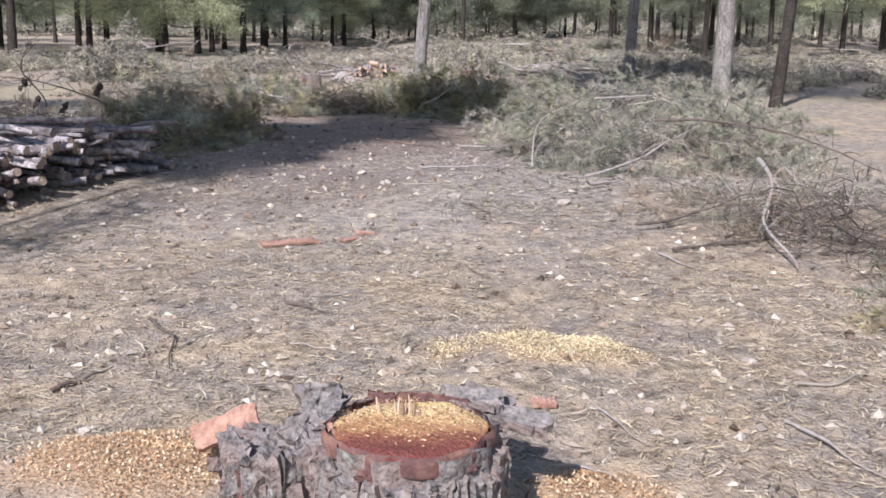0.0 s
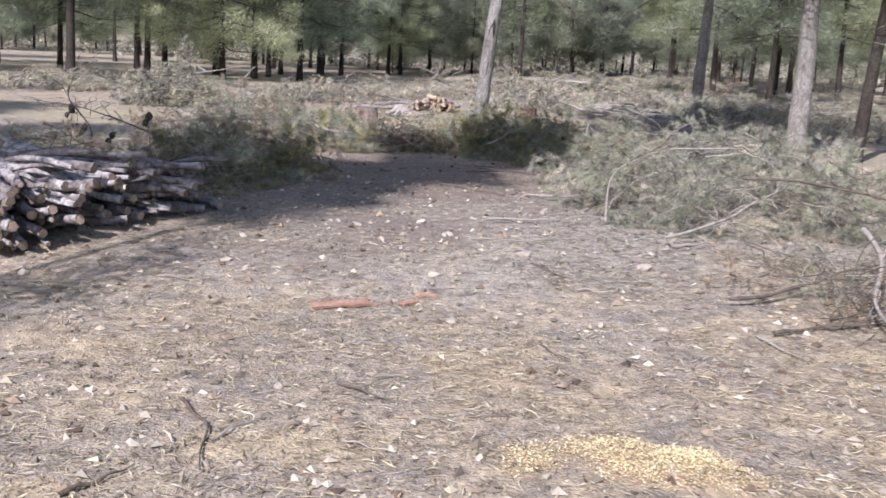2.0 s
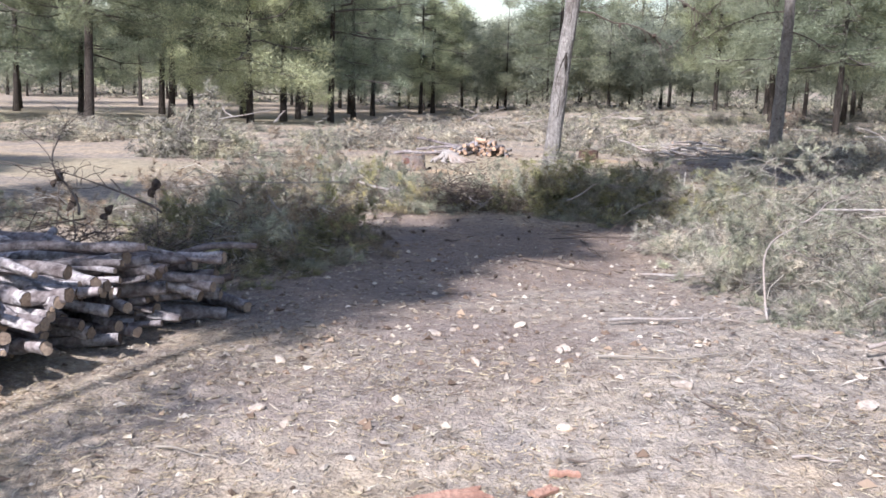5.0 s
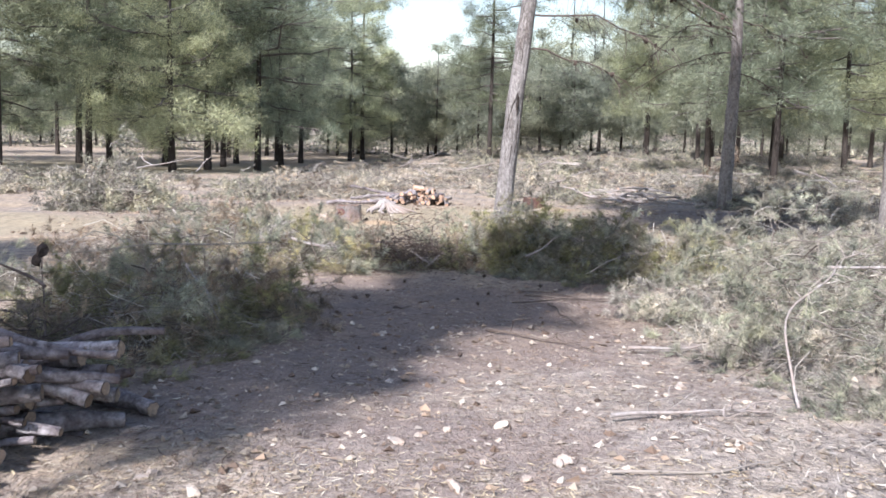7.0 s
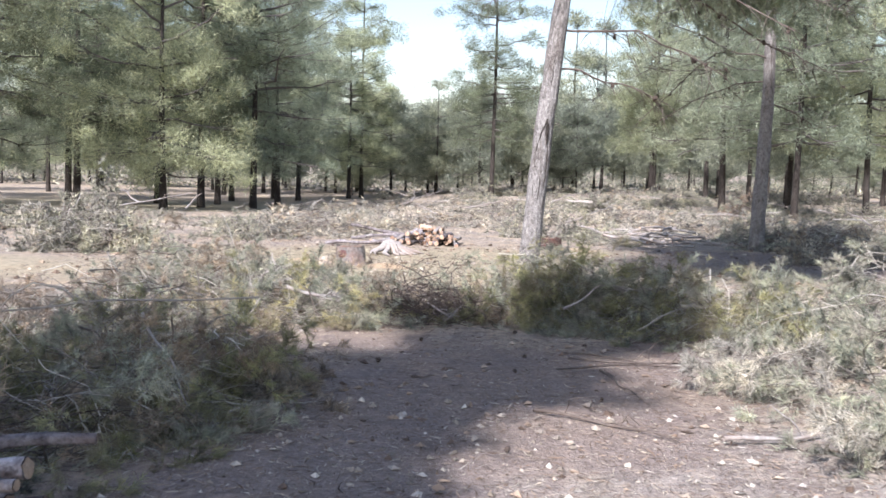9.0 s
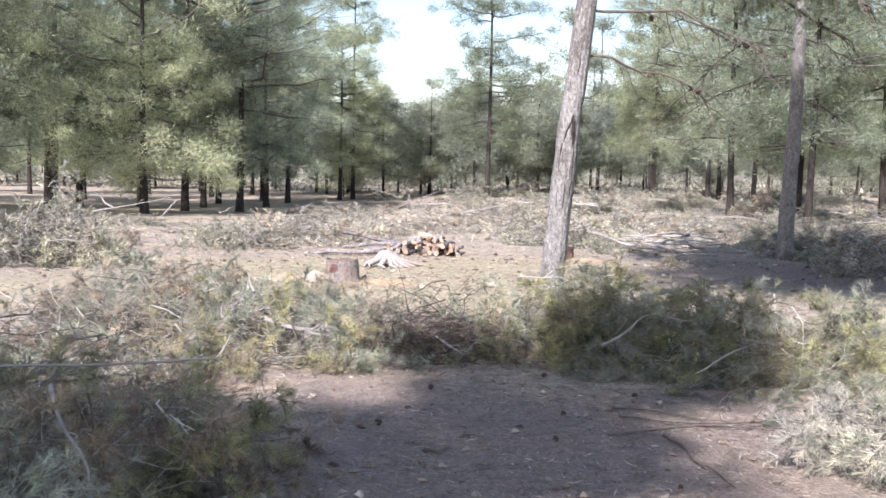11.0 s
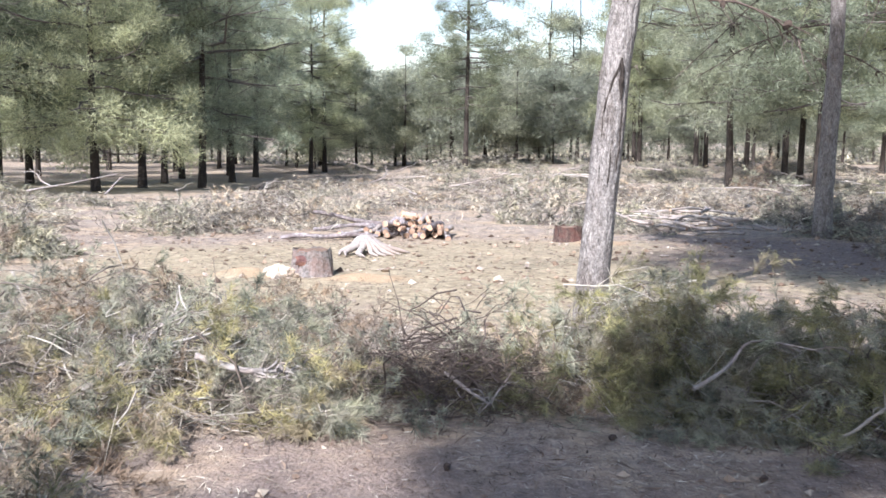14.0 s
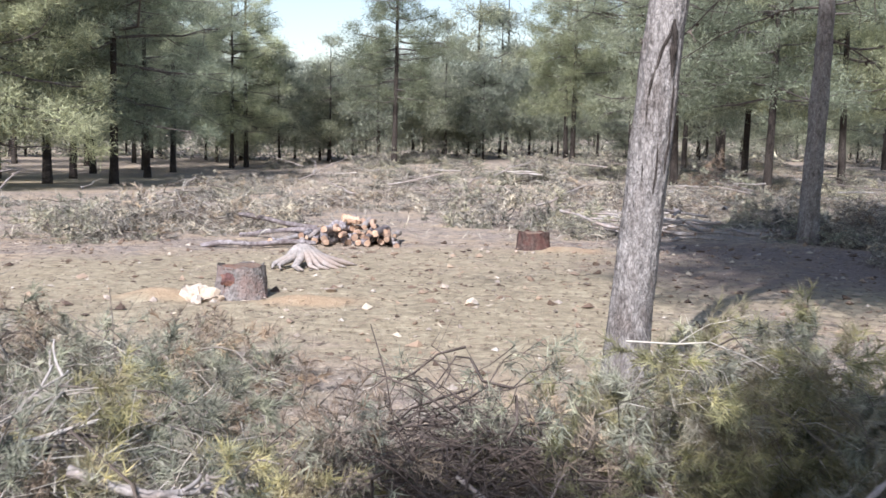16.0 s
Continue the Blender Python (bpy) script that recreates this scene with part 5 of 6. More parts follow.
# two long poles by the firewood
for n, (x, y, a, L) in enumerate(((-2.2, 24.3, 0.12, 1.3), (-1.9, 25.1, -0.5, 1.4), (-2.1, 25.9, 2.6, 1.2))):
    place(log_thing("pole", L, 0.03, 570 + n, "grey pole lying beside the firewood", "trimmed poles", M_cutpale, M_logbark), aim(x, y, gz(x, y) + 0.05 + 0.05 * n, math.cos(a), math.sin(a), 0.06))

# uprooted root crown
rng = np.random.default_rng(91)
root = thing("root_crown", -1.62, 22.6, gz(-1.62, 22.6), "weathered pale stump with spreading bare roots", "tree stump")
for n in range(13):
    a = -math.pi * (0.02 + 0.96 * n / 12) + random.uniform(-0.1, 0.1) if n < 10 else random.uniform(0.3, 2.8)
    L = random.uniform(0.3, 0.55)
    P = np.array([[0.03 * math.cos(a), 0.03 * math.sin(a), 0.17], [0.09 * math.cos(a), 0.08 * math.sin(a), 0.15], [0.2 * math.cos(a + 0.1), 0.16 * math.sin(a + 0.1), 0.085], [0.33 * L / 0.4 * math.cos(a), 0.27 * L / 0.4 * math.sin(a), 0.03], [L * math.cos(a + 0.15), L * 0.8 * math.sin(a + 0.15), 0.0]])
    V, Q = bark_tube(P, np.array([0.055, 0.05, 0.036, 0.022, 0.008]), 10, 0.006, 600 + n, 0, 5)
    part("root", mesh_data("root", V, Q, None, M_twigpale), root)

# ---- rocks ----
random.seed(9)
ROCKS_A = [(-1.22, 8.91, 0.11), (-0.18, 9.06, 0.12), (0.88, 8.87, 0.13), (0.69, 8.67, 0.06), (1.75, 8.7, 0.12), (1.51, 8.69, 0.07), (1.11, 9.68, 0.06), (1.07, 10.81, 0.11),
           (-0.94, 6.69, 0.06), (0.46, 7.19, 0.09), (1.2, 7.14, 0.05), (-1.31, 7.51, 0.06), (-1.14, 7.58, 0.05), (-1.3, 8.18, 0.06), (-1.15, 8.23, 0.08), (-0.98, 8.06, 0.08),
           (-0.96, 8.5, 0.05), (-0.15, 8.22, 0.04), (0.28, 8.25, 0.08), (0.26, 9.4, 0.10), (1.71, 7.3, 0.08), (1.34, 7.27, 0.06), (0.86, 7.45, 0.06), (1.04, 8.28, 0.06),
           (-1.61, 7.34, 0.05), (-1.47, 9.06, 0.07), (0.66, 7.83, 0.04), (0.83, 7.24, 0.05), (-2.3, 7.6, 0.10)]
ROCKS_B = [(-0.24, 5.88, 0.06), (0.72, 5.17, 0.07), (1.06, 5.7, 0.04), (2.67, 6.49, 0.08), (1.71, 4.46, 0.06), (1.49, 4.28, 0.05), (1.86, 4.54, 0.06), (1.16, 4.31, 0.04),
           (1.4, 4.78, 0.03), (1.82, 5.09, 0.05), (2.29, 5.19, 0.09), (0.43, 5.3, 0.04), (-0.58, 3.87, 0.06), (2.11, 4.92, 0.04), (2.64, 5.85, 0.04), (1.61, 4.69, 0.03)]
ROCKS_C = [(-0.37, 9.72, 0.06), (-0.24, 9.83, 0.06), (-0.47, 9.61, 0.10), (0.03, 9.94, 0.10), (0.3, 9.44, 0.11), (0.37, 9.33, 0.07), (1.12, 9.72, 0.07), (0.92, 9.66, 0.04),
           (-1.37, 9.46, 0.06), (0.0, 11.02, 0.04), (-0.58, 9.23, 0.03), (-0.07, 9.41, 0.05), (-1.44, 9.1, 0.08), (0.11, 9.19, 0.08), (-1.24, 9.43, 0.06), (0.83, 10.79, 0.04), (1.69, 10.47, 0.05)]
FIELD = [(-2.33, 20.42, 0.31), (-2.2, 20.38, 0.16), (-2.53, 20.55, 0.15), (-2.3, 20.26, 0.12), (-2.72, 20.5, 0.1), (-1.3, 20.75, 0.11), (-2.62, 20.25, 0.08), (-2.8, 20.7, 0.12), (-3.0, 20.4, 0.07), (0.75, 24.0, 0.08), (0.92, 23.9, 0.07), (-0.2, 20.2, 0.12), (0.4, 23.9, 0.05), (-0.6, 19.2, 0.05), (1.9, 22.6, 0.1), (-3.3, 19.6, 0.06), (-1.6, 19.9, 0.05), (0.2, 21.6, 0.06)]
for n, (x, y, w) in enumerate(ROCKS_A + ROCKS_B + ROCKS_C + FIELD):
    white = w > 0.115 and y > 19 or n % 6 == 0
    w = w if y > 19 else w * 0.85
    me = lumpy(w / 2 * 1.08, 700 + n, random.uniform(0.55, 0.8) if w < 0.24 or y < 19 else 0.85, 2 if w < 0.1 else 3, 0.25 if w < 0.14 else 0.4)
    me.materials.append(M_whiterock if white else M_rock)
    o = tagged(new("rock", me), "large pale limestone rock beside a stump" if w > 0.24 else ("small chalk-white stone lying on dry litter" if white else "tan-grey limestone rock half sunk in litter"), "rock", "loose rocks")
    o.location, o.rotation_euler = (x, y, gz(x, y) + w * 0.12), (0, 0, random.uniform(0, 6))
o = tagged(new("rock", lumpy(0.062, 790, 1.2, 3)), "white stone lodged against the bark of the stump", "rock", "loose rocks")
o.data.materials.append(M_whiterock)
o.location = (0.345, 3.33, gz(0.34, 3.33) + 0.1)

# ---- sticks and limbs ----


def stick(points, r, seed, label, material, lift=0.012, twigs=0, name="stick", heights=None):
    """A crooked stick over the ground through plan points."""
    g = np.random.default_rng(seed)
    p = np.array(points, float)
    s = np.r_[0, np.cumsum(np.linalg.norm(np.diff(p, axis=0), axis=1))]
    q = np.linspace(0, s[-1], 21)
    X, Y = np.interp(q, s, p[:, 0]), np.interp(q, s, p[:, 1])
    for _ in range(9):
        X[1:-1], Y[1:-1] = (X[:-2] + 2 * X[1:-1] + X[2:]) / 4, (Y[:-2] + 2 * Y[1:-1] + Y[2:]) / 4
    wob, v = (0.035 if name == "branch" else 0.02) * s[-1], np.linspace(0, 1, 21)
    for arr in (X, Y):
        arr += wob * (np.sin(v * g.uniform(3, 6) + g.uniform(0, 6)) + 0.4 * np.sin(v * g.uniform(9, 15) + g.uniform(0, 6))) * np.sin(v * np.pi) ** 0.5
    rise = np.interp(q, s, heights) if heights else np.zeros(21)
    for _ in range(14):
        rise[1:-1] = (rise[:-2] + 2 * rise[1:-1] + rise[2:]) / 4
    Z = ground_z(X, Y) + lift + rise + 0.006 * (1 + np.sin(v * g.uniform(6, 14) + g.uniform(0, 6)))
    c = np.array([X[10], Y[10], Z[10]])
    P = np.stack([X, Y, Z], 1) - c
    r = r * (0.62 if name == "branch" else 0.8)
    o = tagged(new(name), label, "branch", "loose branches")
    o.location = c
    V, Q = bark_tube(P, np.linspace(r, r * 0.28, 21) * (1 + 0.1 * g.normal(size=21)), 8, r * 0.12, seed, 0, 5)
    part("stem", mesh_data("stem", V, Q, None, material), o)
    if twigs:
        f = g.uniform(4, 19, twigs)
        i = f.astype(int)
        S = P[i] + (P[np.minimum(i + 1, 20)] - P[i]) * (f - i)[:, None]
        D = unit(unit(P[np.minimum(i + 1, 20)] - P[i]) + 0.8 * g.normal(size=(twigs, 3)) * [1, 1, 0.5] + [0, 0, 0.25])
        TP = sprays(S, D, np.minimum(s[-1], 1.3) * g.uniform(0.12, 0.35, twigs), 8, 0.12, 0.3)
        for n in range(twigs):
            part("twig", Buf().add(*tubes(TP[n : n + 1], np.linspace(r * 0.4, r * 0.12, 8)[None], 5)[:2]).mesh("twig", material), o)
    return o


rng = np.random.default_rng(17)
GREY, PALE, DARK = "grey weathered stick lying on straw", "pale bare broken branch on the ground", "dark crooked branch lying on the ground"
stick([(-0.6, 5.56), (-0.4, 5.3), (-0.31, 4.88)], 0.011, 801, DARK, M_twigdark)
stick([(-0.35, 5.15), (-0.21, 5.45)], 0.007, 802, GREY, M_twig, twigs=2)
stick([(0.01, 5.98), (0.3, 5.76)], 0.011, 803, DARK, M_twigdark)
stick([(0.17, 6.05), (0.39, 6.24)], 0.008, 804, GREY, M_twig, twigs=2)
stick([(-0.72, 4.6), (-0.55, 4.86)], 0.012, 805, DARK, M_twigdark)
stick([(2.22, 4.4), (2.42, 3.9)], 0.010, 806, GREY, M_twigpale)
stick([(1.27, 3.92), (1.42, 3.9), (1.52, 3.76)], 0.008, 807, GREY, M_twigpale, 0.02)
stick([(1.5, 4.45), (1.66, 4.09)], 0.006, 808, PALE, M_twigpale)
stick([(2.25, 7.33), (2.3, 7.11), (2.42, 6.86)], 0.012, 809, PALE, M_twigpale, twigs=2)
stick([(2.4, 4.83), (2.56, 4.83), (2.76, 4.98)], 0.008, 810, GREY, M_twig)
stick([(0.16, 5.26), (0.34, 5.19)], 0.006, 811, PALE, M_twigpale)
stick([(0.9, 11.7), (1.34, 11.75), (1.93, 12.24)], 0.016, 812, PALE, M_twigpale, 0.03, 3)
stick([(0.57, 10.02), (1.0, 10.12), (1.42, 10.2)], 0.014, 813, PALE, M_twigpale, 0.03, 9)
stick([(0.28, 7.88), (0.46, 7.89)], 0.006, 814, GREY, M_twigdark)
stick([(-0.05, 6.58), (0.08, 6.64)], 0.008, 815, PALE, M_twigpale)
stick([(0.98, 6.79), (1.14, 6.54)], 0.006, 816, GREY, M_twigdark)
stick([(-1.44, 7.69), (-1.13, 7.58)], 0.007, 817, GREY, M_twig)
stick([(1.23, 7.99), (1.43, 7.96)], 0.010, 818, PALE, M_twigpale)
stick([(0.92, 8.71), (1.22, 8.15)], 0.008, 819, GREY, M_twigdark, twigs=4)
stick([(0.3, 14.12), (0.93, 13.91)], 0.01, 820, DARK, M_twigdark)
stick([(-0.02, 12.25), (0.33, 12.08), (0.68, 11.69)], 0.012, 821, DARK, M_twigdark, twigs=3)
stick([(0.51, 13.54), (0.66, 12.67)], 0.011, 822, DARK, M_twigdark)
stick([(0.47, 9.26), (0.87, 9.24), (1.25, 9.46)], 0.010, 823, GREY, M_twig, twigs=4)
stick([(0.33, 13.91), (0.71, 13.7), (1.11, 13.89), (1.41, 14.05), (1.9, 14.0)], 0.011, 824, DARK, M_twigdark, 0.02, 5)
stick([(0.21, 13.46), (0.65, 13.67), (0.99, 13.77), (1.6, 13.8)], 0.009, 825, DARK, M_twigdark, 0.02, 5)
stick([(-0.74, 13.02), (-0.6, 13.08)], 0.012, 826, DARK, M_twigdark)
# limbs sticking out of the heaps
L1 = "thick grey limb leaning out of a brush heap"
stick([(3.3, 8.9), (3.02, 6.85)], 0.032, 831, L1, M_twigpale, 0.02, 3, "branch", [0.32, 0.0])
stick([(2.2, 7.95), (2.7, 8.15), (3.35, 8.5)], 0.022, 832, "dark bare limb on the edge of a brush heap", M_twigdark, 0.02, 4, "branch", [0.03, 0.06, 0.2])
stick([(2.35, 7.35), (2.8, 7.6), (3.2, 7.75)], 0.024, 833, "dark knotted limb lying in litter", M_twigdark, 0.02, 5, "branch")
stick([(2.7, 10.2), (3.4, 9.4), (4.2, 8.7)], 0.024, 834, L1, M_twigdark, 0.1, 8, "branch", [0.4, 0.45, 0.2])
stick([(1.6, 10.35), (1.68, 10.9), (2.0, 11.6), (2.6, 12.3)], 0.014, 835, "pale forked limb arching over the brush", M_twigpale, 0.02, 7, "branch", [0.0, 0.35, 0.55, 0.6])
stick([(2.0, 9.6), (2.6, 9.9), (3.2, 10.6)], 0.024, 836, "grey limb lying along a brush heap", M_twigpale, 0.05, 6, "branch", [0.02, 0.1, 0.4])
stick([(2.0, 9.35), (2.35, 9.6)], 0.03, 837, "sawn pale branch butt", M_twigpale, 0.04, 1, "branch")
stick([(2.4, 12.4), (2.9, 12.0), (3.4, 11.2)], 0.016, 838, L1, M_twigpale, 0.4, 8, "branch", [0.1, 0.2, 0.1])
stick([(-2.45, 15.2), (-2.3, 15.6), (-1.95, 15.85)], 0.028, 839, "pale forked broken limb on the boughs", M_limbpale, 0.14, 7, "branch", [0.0, 0.1, 0.16])
stick([(-2.35, 15.4), (-2.28, 15.9), (-2.2, 16.3)], 0.026, 840, "pale forked broken limb on the boughs", M_limbpale, 0.14, 7, "branch", [0.03, 0.14, 0.22])
stick([(-1.95, 15.35), (-1.7, 15.3), (-1.4, 15.45)], 0.034, 841, "sawn silver-grey limb lying on the boughs", M_twigpale, 0.22, 12, "branch", [0.06, 0.0, 0.0])
stick([(-0.75, 15.7), (-0.56, 15.25), (-0.4, 15.6)], 0.018, 842, "forked grey limb at the edge of the heap", M_twigpale, 0.05, 6, "branch", [0.1, 0.0, 0.12])
stick([(0.4, 15.2), (0.75, 15.5), (1.3, 15.35)], 0.016, 843, "bare grey limb across the boughs", M_twigpale, 0.2, 8, "branch", [0.0, 0.2, 0.1])
stick([(0.95, 14.8), (1.25, 14.9), (1.55, 14.85)], 0.014, 844, "bare grey limb across the boughs", M_twig, 0.1, 9, "branch", [0.0, 0.16, 0.2])
stick([(-1.55, 12.2), (-2.3, 12.0), (-3.3, 11.9)], 0.010, 846, "long grey limb over the dark heap", M_twig, 0.5, 7, "branch", [0.1, 0.1, 0.0])
stick([(-2.1, 11.9), (-1.85, 11.5), (-1.7, 11.3)], 0.014, 847, "pale forked limb hanging from the heap", M_twigpale, 0.15, 7, "branch", [0.4, 0.2, 0.05])
stick([(-2.5, 10.6), (-3.3, 11.2), (-4.2, 11.6)], 0.015, 848, "dark twiggy branch with cones behind logs", M_twigdark, 0.4, 14, "branch", [0.1, 0.3, 0.3])
stick([(-3.0, 10.4), (-3.4, 10.9), (-3.6, 11.5)], 0.014, 849, "dark twiggy branch with cones behind logs", M_twigdark, 0.5, 14, "branch", [0.0, 0.3, 0.55])
for n, (x, y, h) in enumerate(((-2.78, 11.25, 0.62), (-3.62, 11.4, 0.66), (-3.4, 11.2, 0.5), (-3.05, 11.0, 0.45))):
    up = stick([(x + 0.12, y - 0.3), (x, y)], 0.011, 870 + n, "dark upright twig ending in a pine cone", M_twigdark, 0.0, 2, "branch", [0.1, h - 0.03])
    for c in range(2):
        me = lumpy(0.042 - 0.008 * c, 860 + n + 7 * c, 1.25, 2, 0.45)
        me.materials.append(M_cone)
        o = part("pine_cone", me, up, "dark open pine cone")
        o.location = Vector((x - 0.03 * c, y - 0.02 * c, gz(x, y) + h - 0.06 * c)) - up.location
stick([(-4.0, 18.3), (-3.6, 17.6)], 0.02, 850, PALE, M_twigpale, 0.1, 2, "branch", [0.2, 0.0])

for n, (x, y, a, h) in enumerate(stick_at):
    L = 0.35 + 0.5 * ((n * 7) % 10) / 10
    stick([(x - L * math.cos(a), y - L * math.sin(a)), (x + L * math.cos(a), y + L * math.sin(a))], 0.03, 900 + n, "bleached limb lying on a slash heap", (M_limbpale, M_twigpale, M_twigpale)[n % 3], h, 2, "branch", [0.0, 0.15 * (n % 3)])

# fallen cones on the shaded path
cone = None
for n, (x, y) in enumerate(((0.0, 15.0), (0.02, 13.95), (-0.08, 13.36), (0.5, 14.45), (-0.75, 14.6), (-1.0, 13.6), (0.4, 12.6), (-0.2, 11.4))):
    if cone is None:
        me = lumpy(0.024, 990, 0.8, 2, 0.45)
        me.materials.append(M_cone)
        cone = tagged(new("pine_cone", me), "dark fallen pine cone on needle litter", "pine cone", "fallen cones")
        cone.matrix_basis = pose(x, y, gz(x, y) + 0.018)
    else:
        copy_thing(cone, pose(x, y, gz(x, y) + 0.018, 20 * n, 0, 77 * n)).scale = (0.8 + 0.05 * (n % 6),) * 3

# ---- loose cover: straw, needles, chips, pebbles ----


def scatter(name, n, region, length, width, material, label, category, seed, lift=0.006, tilt=0.12, keep=None):
    g = np.random.default_rng(seed)
    x0, x1, y0, y1 = region
    X, Y = g.uniform(x0, x1, n), g.uniform(y0, y1, n)
    if keep is not None:
        k = keep(X, Y, g)
        X, Y = X[k], Y[k]
    n = len(X)
    a = g.uniform(0, 2 * np.pi, n)
    D = unit(np.stack([np.cos(a), np.sin(a), tilt * np.abs(g.normal(size=n))], 1))
    L, W = length * g.uniform(0.4, 1.6, n), width * g.uniform(0.6, 1.5, n)
    C = np.stack([X, Y, ground_z(X, Y) + lift * g.uniform(0.4, 2, n)], 1)
    side = np.stack([-np.sin(a), np.cos(a), 0.3 * g.normal(size=n)], 1) * (W / 2)[:, None]
    bend = np.stack([-np.sin(a), np.cos(a), 0 * a], 1) * (L * 0.12 * g.normal(size=n))[:, None]
    mid = C + D * (L / 2)[:, None] + bend
    V = np.stack([C, mid - side, C + D * L[:, None], mid + side], 1).reshape(-1, 3)
    ob = new(name, mesh_data(name, V, np.arange(4 * n).reshape(n, 4), None, material, False))
    return tagged(ob, label, category, kind="stuff")


def in_patch(p, soft=0.8, rag=0.35):
    cx, cy, rx, ry, rot, h = p
    return lambda X, Y, g: g.uniform(0, 1, len(X)) < blob(X, Y, cx, cy, rx, ry, rot, soft, rag) ** 1.3


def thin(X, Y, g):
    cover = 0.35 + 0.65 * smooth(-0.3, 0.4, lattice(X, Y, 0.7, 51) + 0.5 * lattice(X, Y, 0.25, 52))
    # straw thinned inside the pines' shade, so the ground there reads darker
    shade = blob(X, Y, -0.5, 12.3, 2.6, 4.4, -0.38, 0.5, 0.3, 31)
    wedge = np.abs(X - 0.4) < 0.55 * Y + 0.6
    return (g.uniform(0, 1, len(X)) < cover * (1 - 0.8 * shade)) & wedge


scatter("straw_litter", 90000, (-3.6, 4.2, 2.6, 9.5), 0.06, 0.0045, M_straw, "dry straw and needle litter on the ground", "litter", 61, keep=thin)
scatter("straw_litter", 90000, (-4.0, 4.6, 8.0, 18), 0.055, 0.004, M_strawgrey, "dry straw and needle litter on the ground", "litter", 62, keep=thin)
# brown needles over the same shade outline, adding to its darkness
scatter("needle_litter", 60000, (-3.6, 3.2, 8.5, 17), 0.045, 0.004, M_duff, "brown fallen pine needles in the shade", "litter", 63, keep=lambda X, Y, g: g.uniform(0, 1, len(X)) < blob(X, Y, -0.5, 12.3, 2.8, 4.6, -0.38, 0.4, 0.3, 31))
scatter("twig_crumbs", 7000, (-3.8, 4.2, 2.8, 16.5), 0.075, 0.008, M_duff, "brown twig crumbs and bark bits on the ground", "litter", 66, 0.008, 0.15, keep=lambda X, Y, g: np.abs(X - 0.4) < 0.55 * Y + 0.6)
scatter("twig_litter", 5200, (0.5, 3.6, 7.2, 11.0), 0.11, 0.006, M_twig, "grey broken twigs strewn beside the brush", "litter", 67, 0.012, 0.2, keep=lambda X, Y, g: g.uniform(0, 1, len(X)) < blob(X, Y, 1.9, 9.2, 1.5, 1.5, 0.3, 0.8, 0.5, 37))
scatter("field_litter", 40000, (-14, 16, 24.5, 60), 0.16, 0.011, M_field, "dry grass and twig litter over the felled field", "litter", 64, 0.05, 0.7, keep=lambda X, Y, g: (X > -4.5) | (Y < 32))
scatter("soil_litter", 16000, (-6, 5, 17.8, 25), 0.06, 0.009, M_duff, "twig crumbs on bare soil", "litter", 65, 0.008)
for n, p in enumerate(CHIPS):
    cx, cy, rx, ry, rot, h = p
    g = np.random.default_rng(80 + n)
    ob = scatter("wood_chips", (38000, 14000, 48000)[n], (cx - 1.3 * rx - 0.1, cx + 1.3 * rx + 0.1, cy - 1.4 * ry - 0.1, cy + 1.4 * ry + 0.1), (0.012, 0.013, 0.010)[n], (0.006, 0.006, 0.005)[n], (M_chip, M_chip, M_chipdry)[n],
                 ("mound of fresh orange wood chips", "fresh wood chips beside the stump", "thin patch of pale dry sawdust")[n], "wood chips", 81 + n, 0.006, 0.5, in_patch(p))
    co = np.empty(len(ob.data.vertices) * 3, np.float32)
    ob.data.vertices.foreach_get("co", co)
    co = co.reshape(-1, 4, 3)
    cen = co.mean(1)
    co[:, :, 2] += (h * blob(cen[:, 0], cen[:, 1], cx, cy, rx, ry, rot, 0.9, 0.15))[:, None]
    ob.data.vertices.foreach_set("co", co.ravel())
# chips on the stump's top
g = np.random.default_rng(95)
n = 900
a, q = g.uniform(0, 2 * np.pi, n), np.sqrt(g.uniform(0, 1, n)) * 0.215
keep = g.uniform(-0.16, 0.08, n) + 0.06 * lattice(q * np.cos(a) * 12, q * np.sin(a) * 12, 1, 96) < q * np.sin(a)
a, q = a[keep], q[keep]
n = len(a)
C = np.stack([SX + q * np.cos(a), SY + q * np.sin(a), np.full(n, gz(SX, SY) + 0.345) + g.uniform(0.008, 0.022, n)], 1)
D = unit(g.normal(size=(n, 3)) * [1, 1, 0.35])
rng = g
V, _, T = blades(C, D, 0.010 * g.uniform(0.5, 1.7, n), 0.005 * g.uniform(0.6, 1.6, n))
tagged(new("wood_chips", mesh_data("wood_chips", V, None, T, M_chip, False)), "pale chips dusting the sawn stump", "wood chips", kind="stuff")


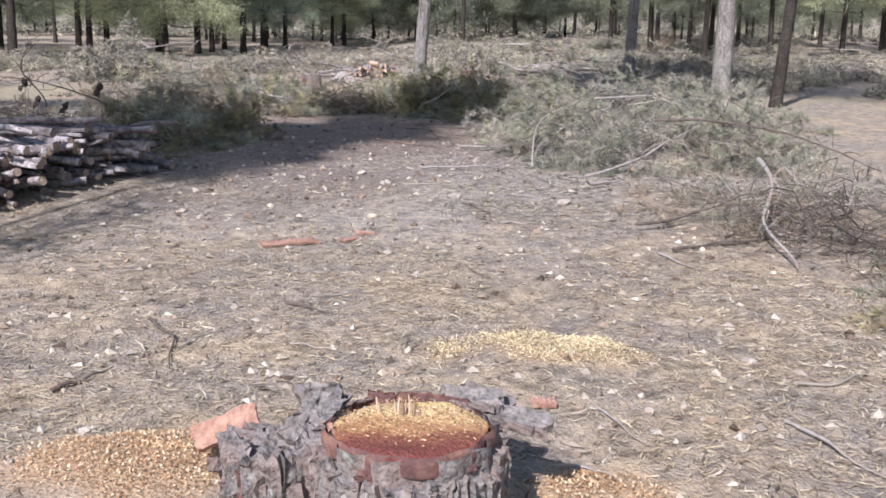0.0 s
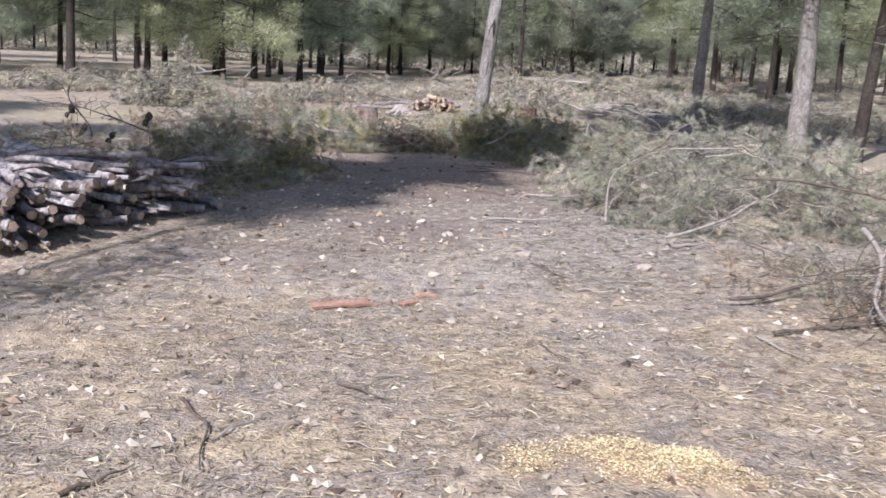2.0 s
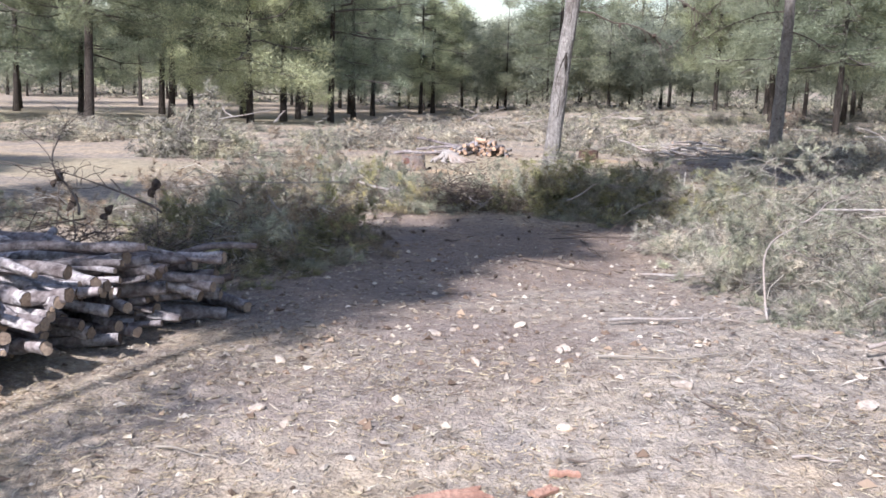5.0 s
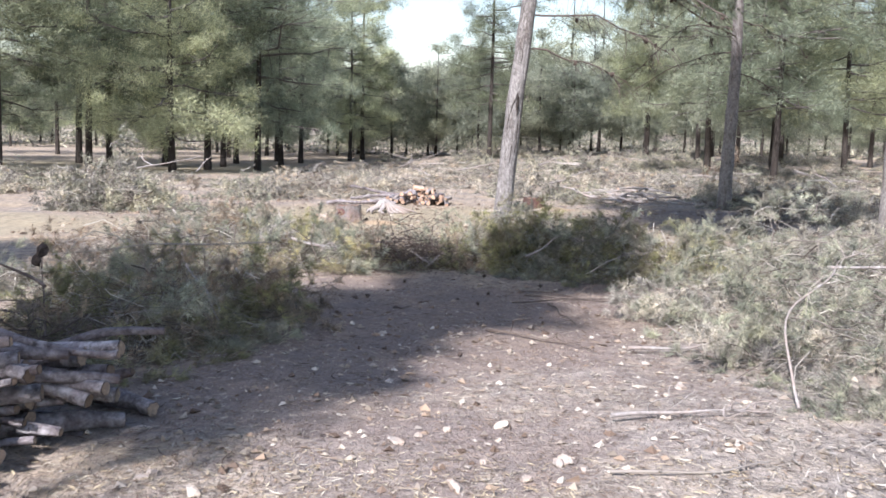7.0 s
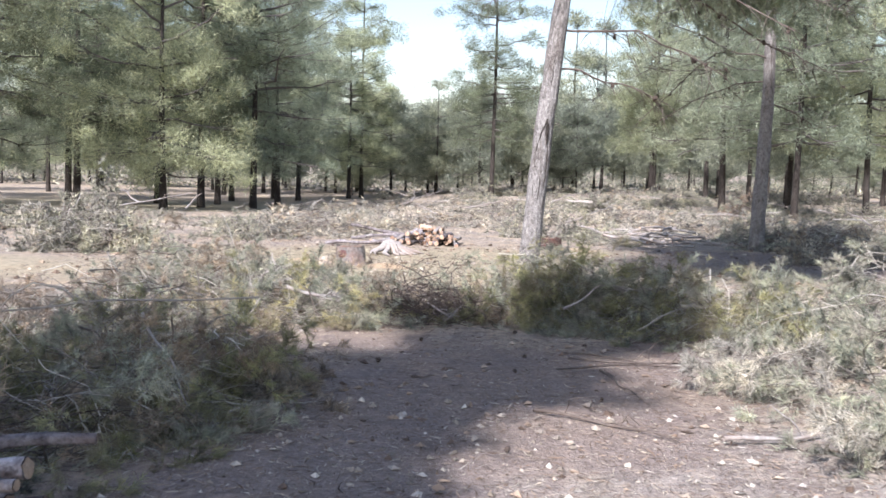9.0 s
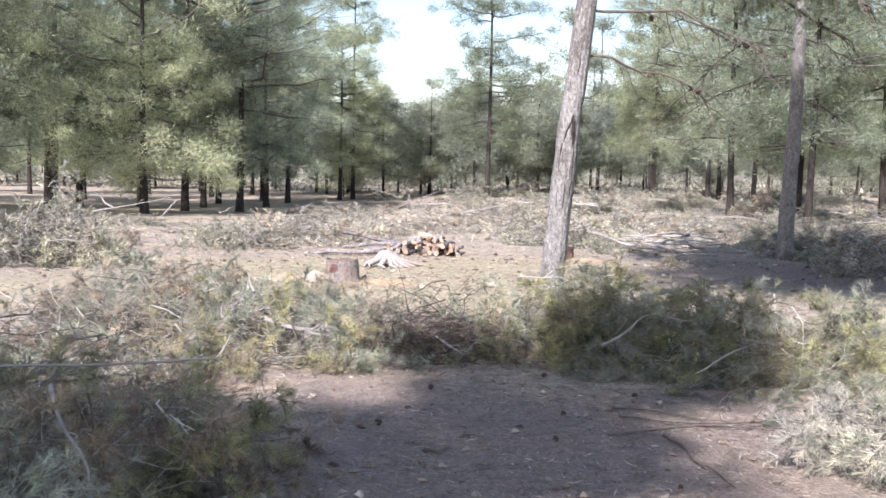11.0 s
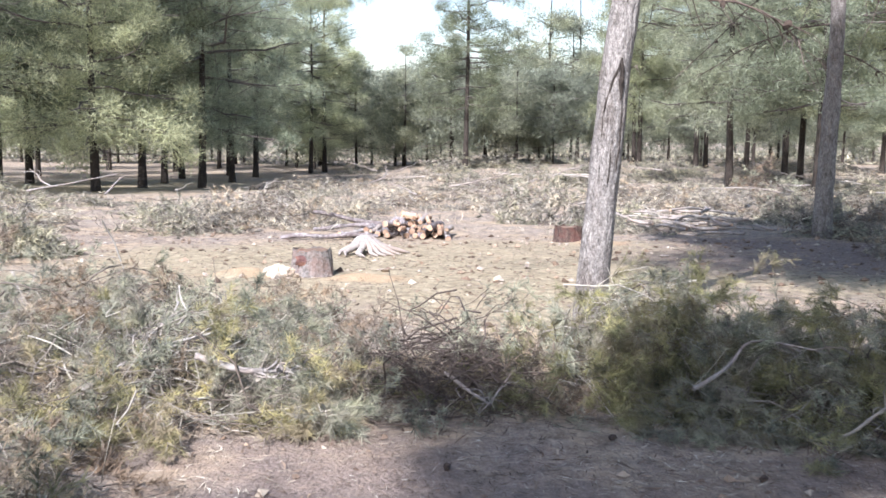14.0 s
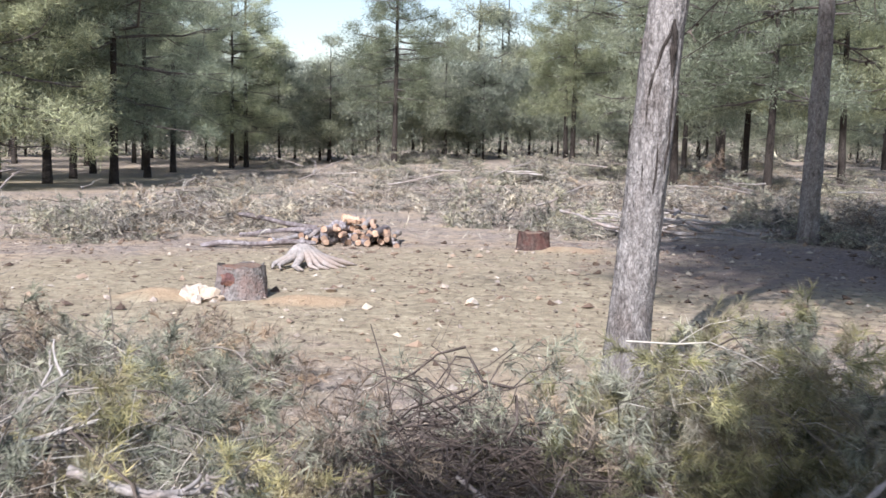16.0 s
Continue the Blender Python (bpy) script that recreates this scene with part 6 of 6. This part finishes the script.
def pebbles(name, n, region, size, seed, label, keep=None, material=None):
    g = np.random.default_rng(seed)
    base = np.array([[1, 0, 0], [-1, 0, 0], [0, 1, 0], [0, -1, 0], [0, 0, 1], [0, 0, -0.6]], float)
    tri = np.array([[0, 2, 4], [2, 1, 4], [1, 3, 4], [3, 0, 4], [2, 0, 5], [1, 2, 5], [3, 1, 5], [0, 3, 5]])
    X, Y = g.uniform(region[0], region[1], n), g.uniform(region[2], region[3], n)
    if keep is not None:
        k = keep(X, Y, g)
        X, Y = X[k], Y[k]
        n = len(X)
    s = size * g.pareto(2.6, n).clip(0.25, 2.2)
    jit = base[None] * g.uniform(0.55, 1.3, (n, 6, 3)) + g.normal(size=(n, 6, 3)) * 0.2
    a = g.uniform(0, 6.3, n)
    c, sn = np.cos(a), np.sin(a)
    x = jit[..., 0] * c[:, None] - jit[..., 1] * sn[:, None]
    y = jit[..., 0] * sn[:, None] + jit[..., 1] * c[:, None]
    V = np.stack([x * s[:, None] + X[:, None], y * s[:, None] + Y[:, None], jit[..., 2] * 0.6 * s[:, None] + ground_z(X, Y)[:, None] + 0.2 * s[:, None]], -1)
    T = (tri[None] + 6 * np.arange(n)[:, None, None]).reshape(-1, 3)
    return tagged(new(name, mesh_data(name, V.reshape(-1, 3), None, T, material or M_pebble, False)), label, "gravel", kind="stuff")


pebbles("clods", 2500, (-3.6, 4.2, 2.6, 10.5), 0.015, 75, "brown clods and bark bits on straw", lambda X, Y, g: np.abs(X - 0.4) < 0.5 * Y + 0.5, M_duff)
pebbles("gravel", 12000, (-3.6, 4.2, 2.6, 12.5), 0.0135, 71, "small stones and clods strewn on the ground", lambda X, Y, g: np.abs(X - 0.4) < 0.5 * Y + 0.5)
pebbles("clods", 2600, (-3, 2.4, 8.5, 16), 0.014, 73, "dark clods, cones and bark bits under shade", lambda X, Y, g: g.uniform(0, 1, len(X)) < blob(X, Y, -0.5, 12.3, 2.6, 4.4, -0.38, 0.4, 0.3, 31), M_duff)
pebbles("clods", 2600, (-6, 5, 17.5, 25), 0.022, 74, "dark clods and bark bits on bare soil", None, M_duff)
pebbles("gravel", 2200, (-6, 5, 17.5, 25), 0.014, 72, "small stones on bare soil")
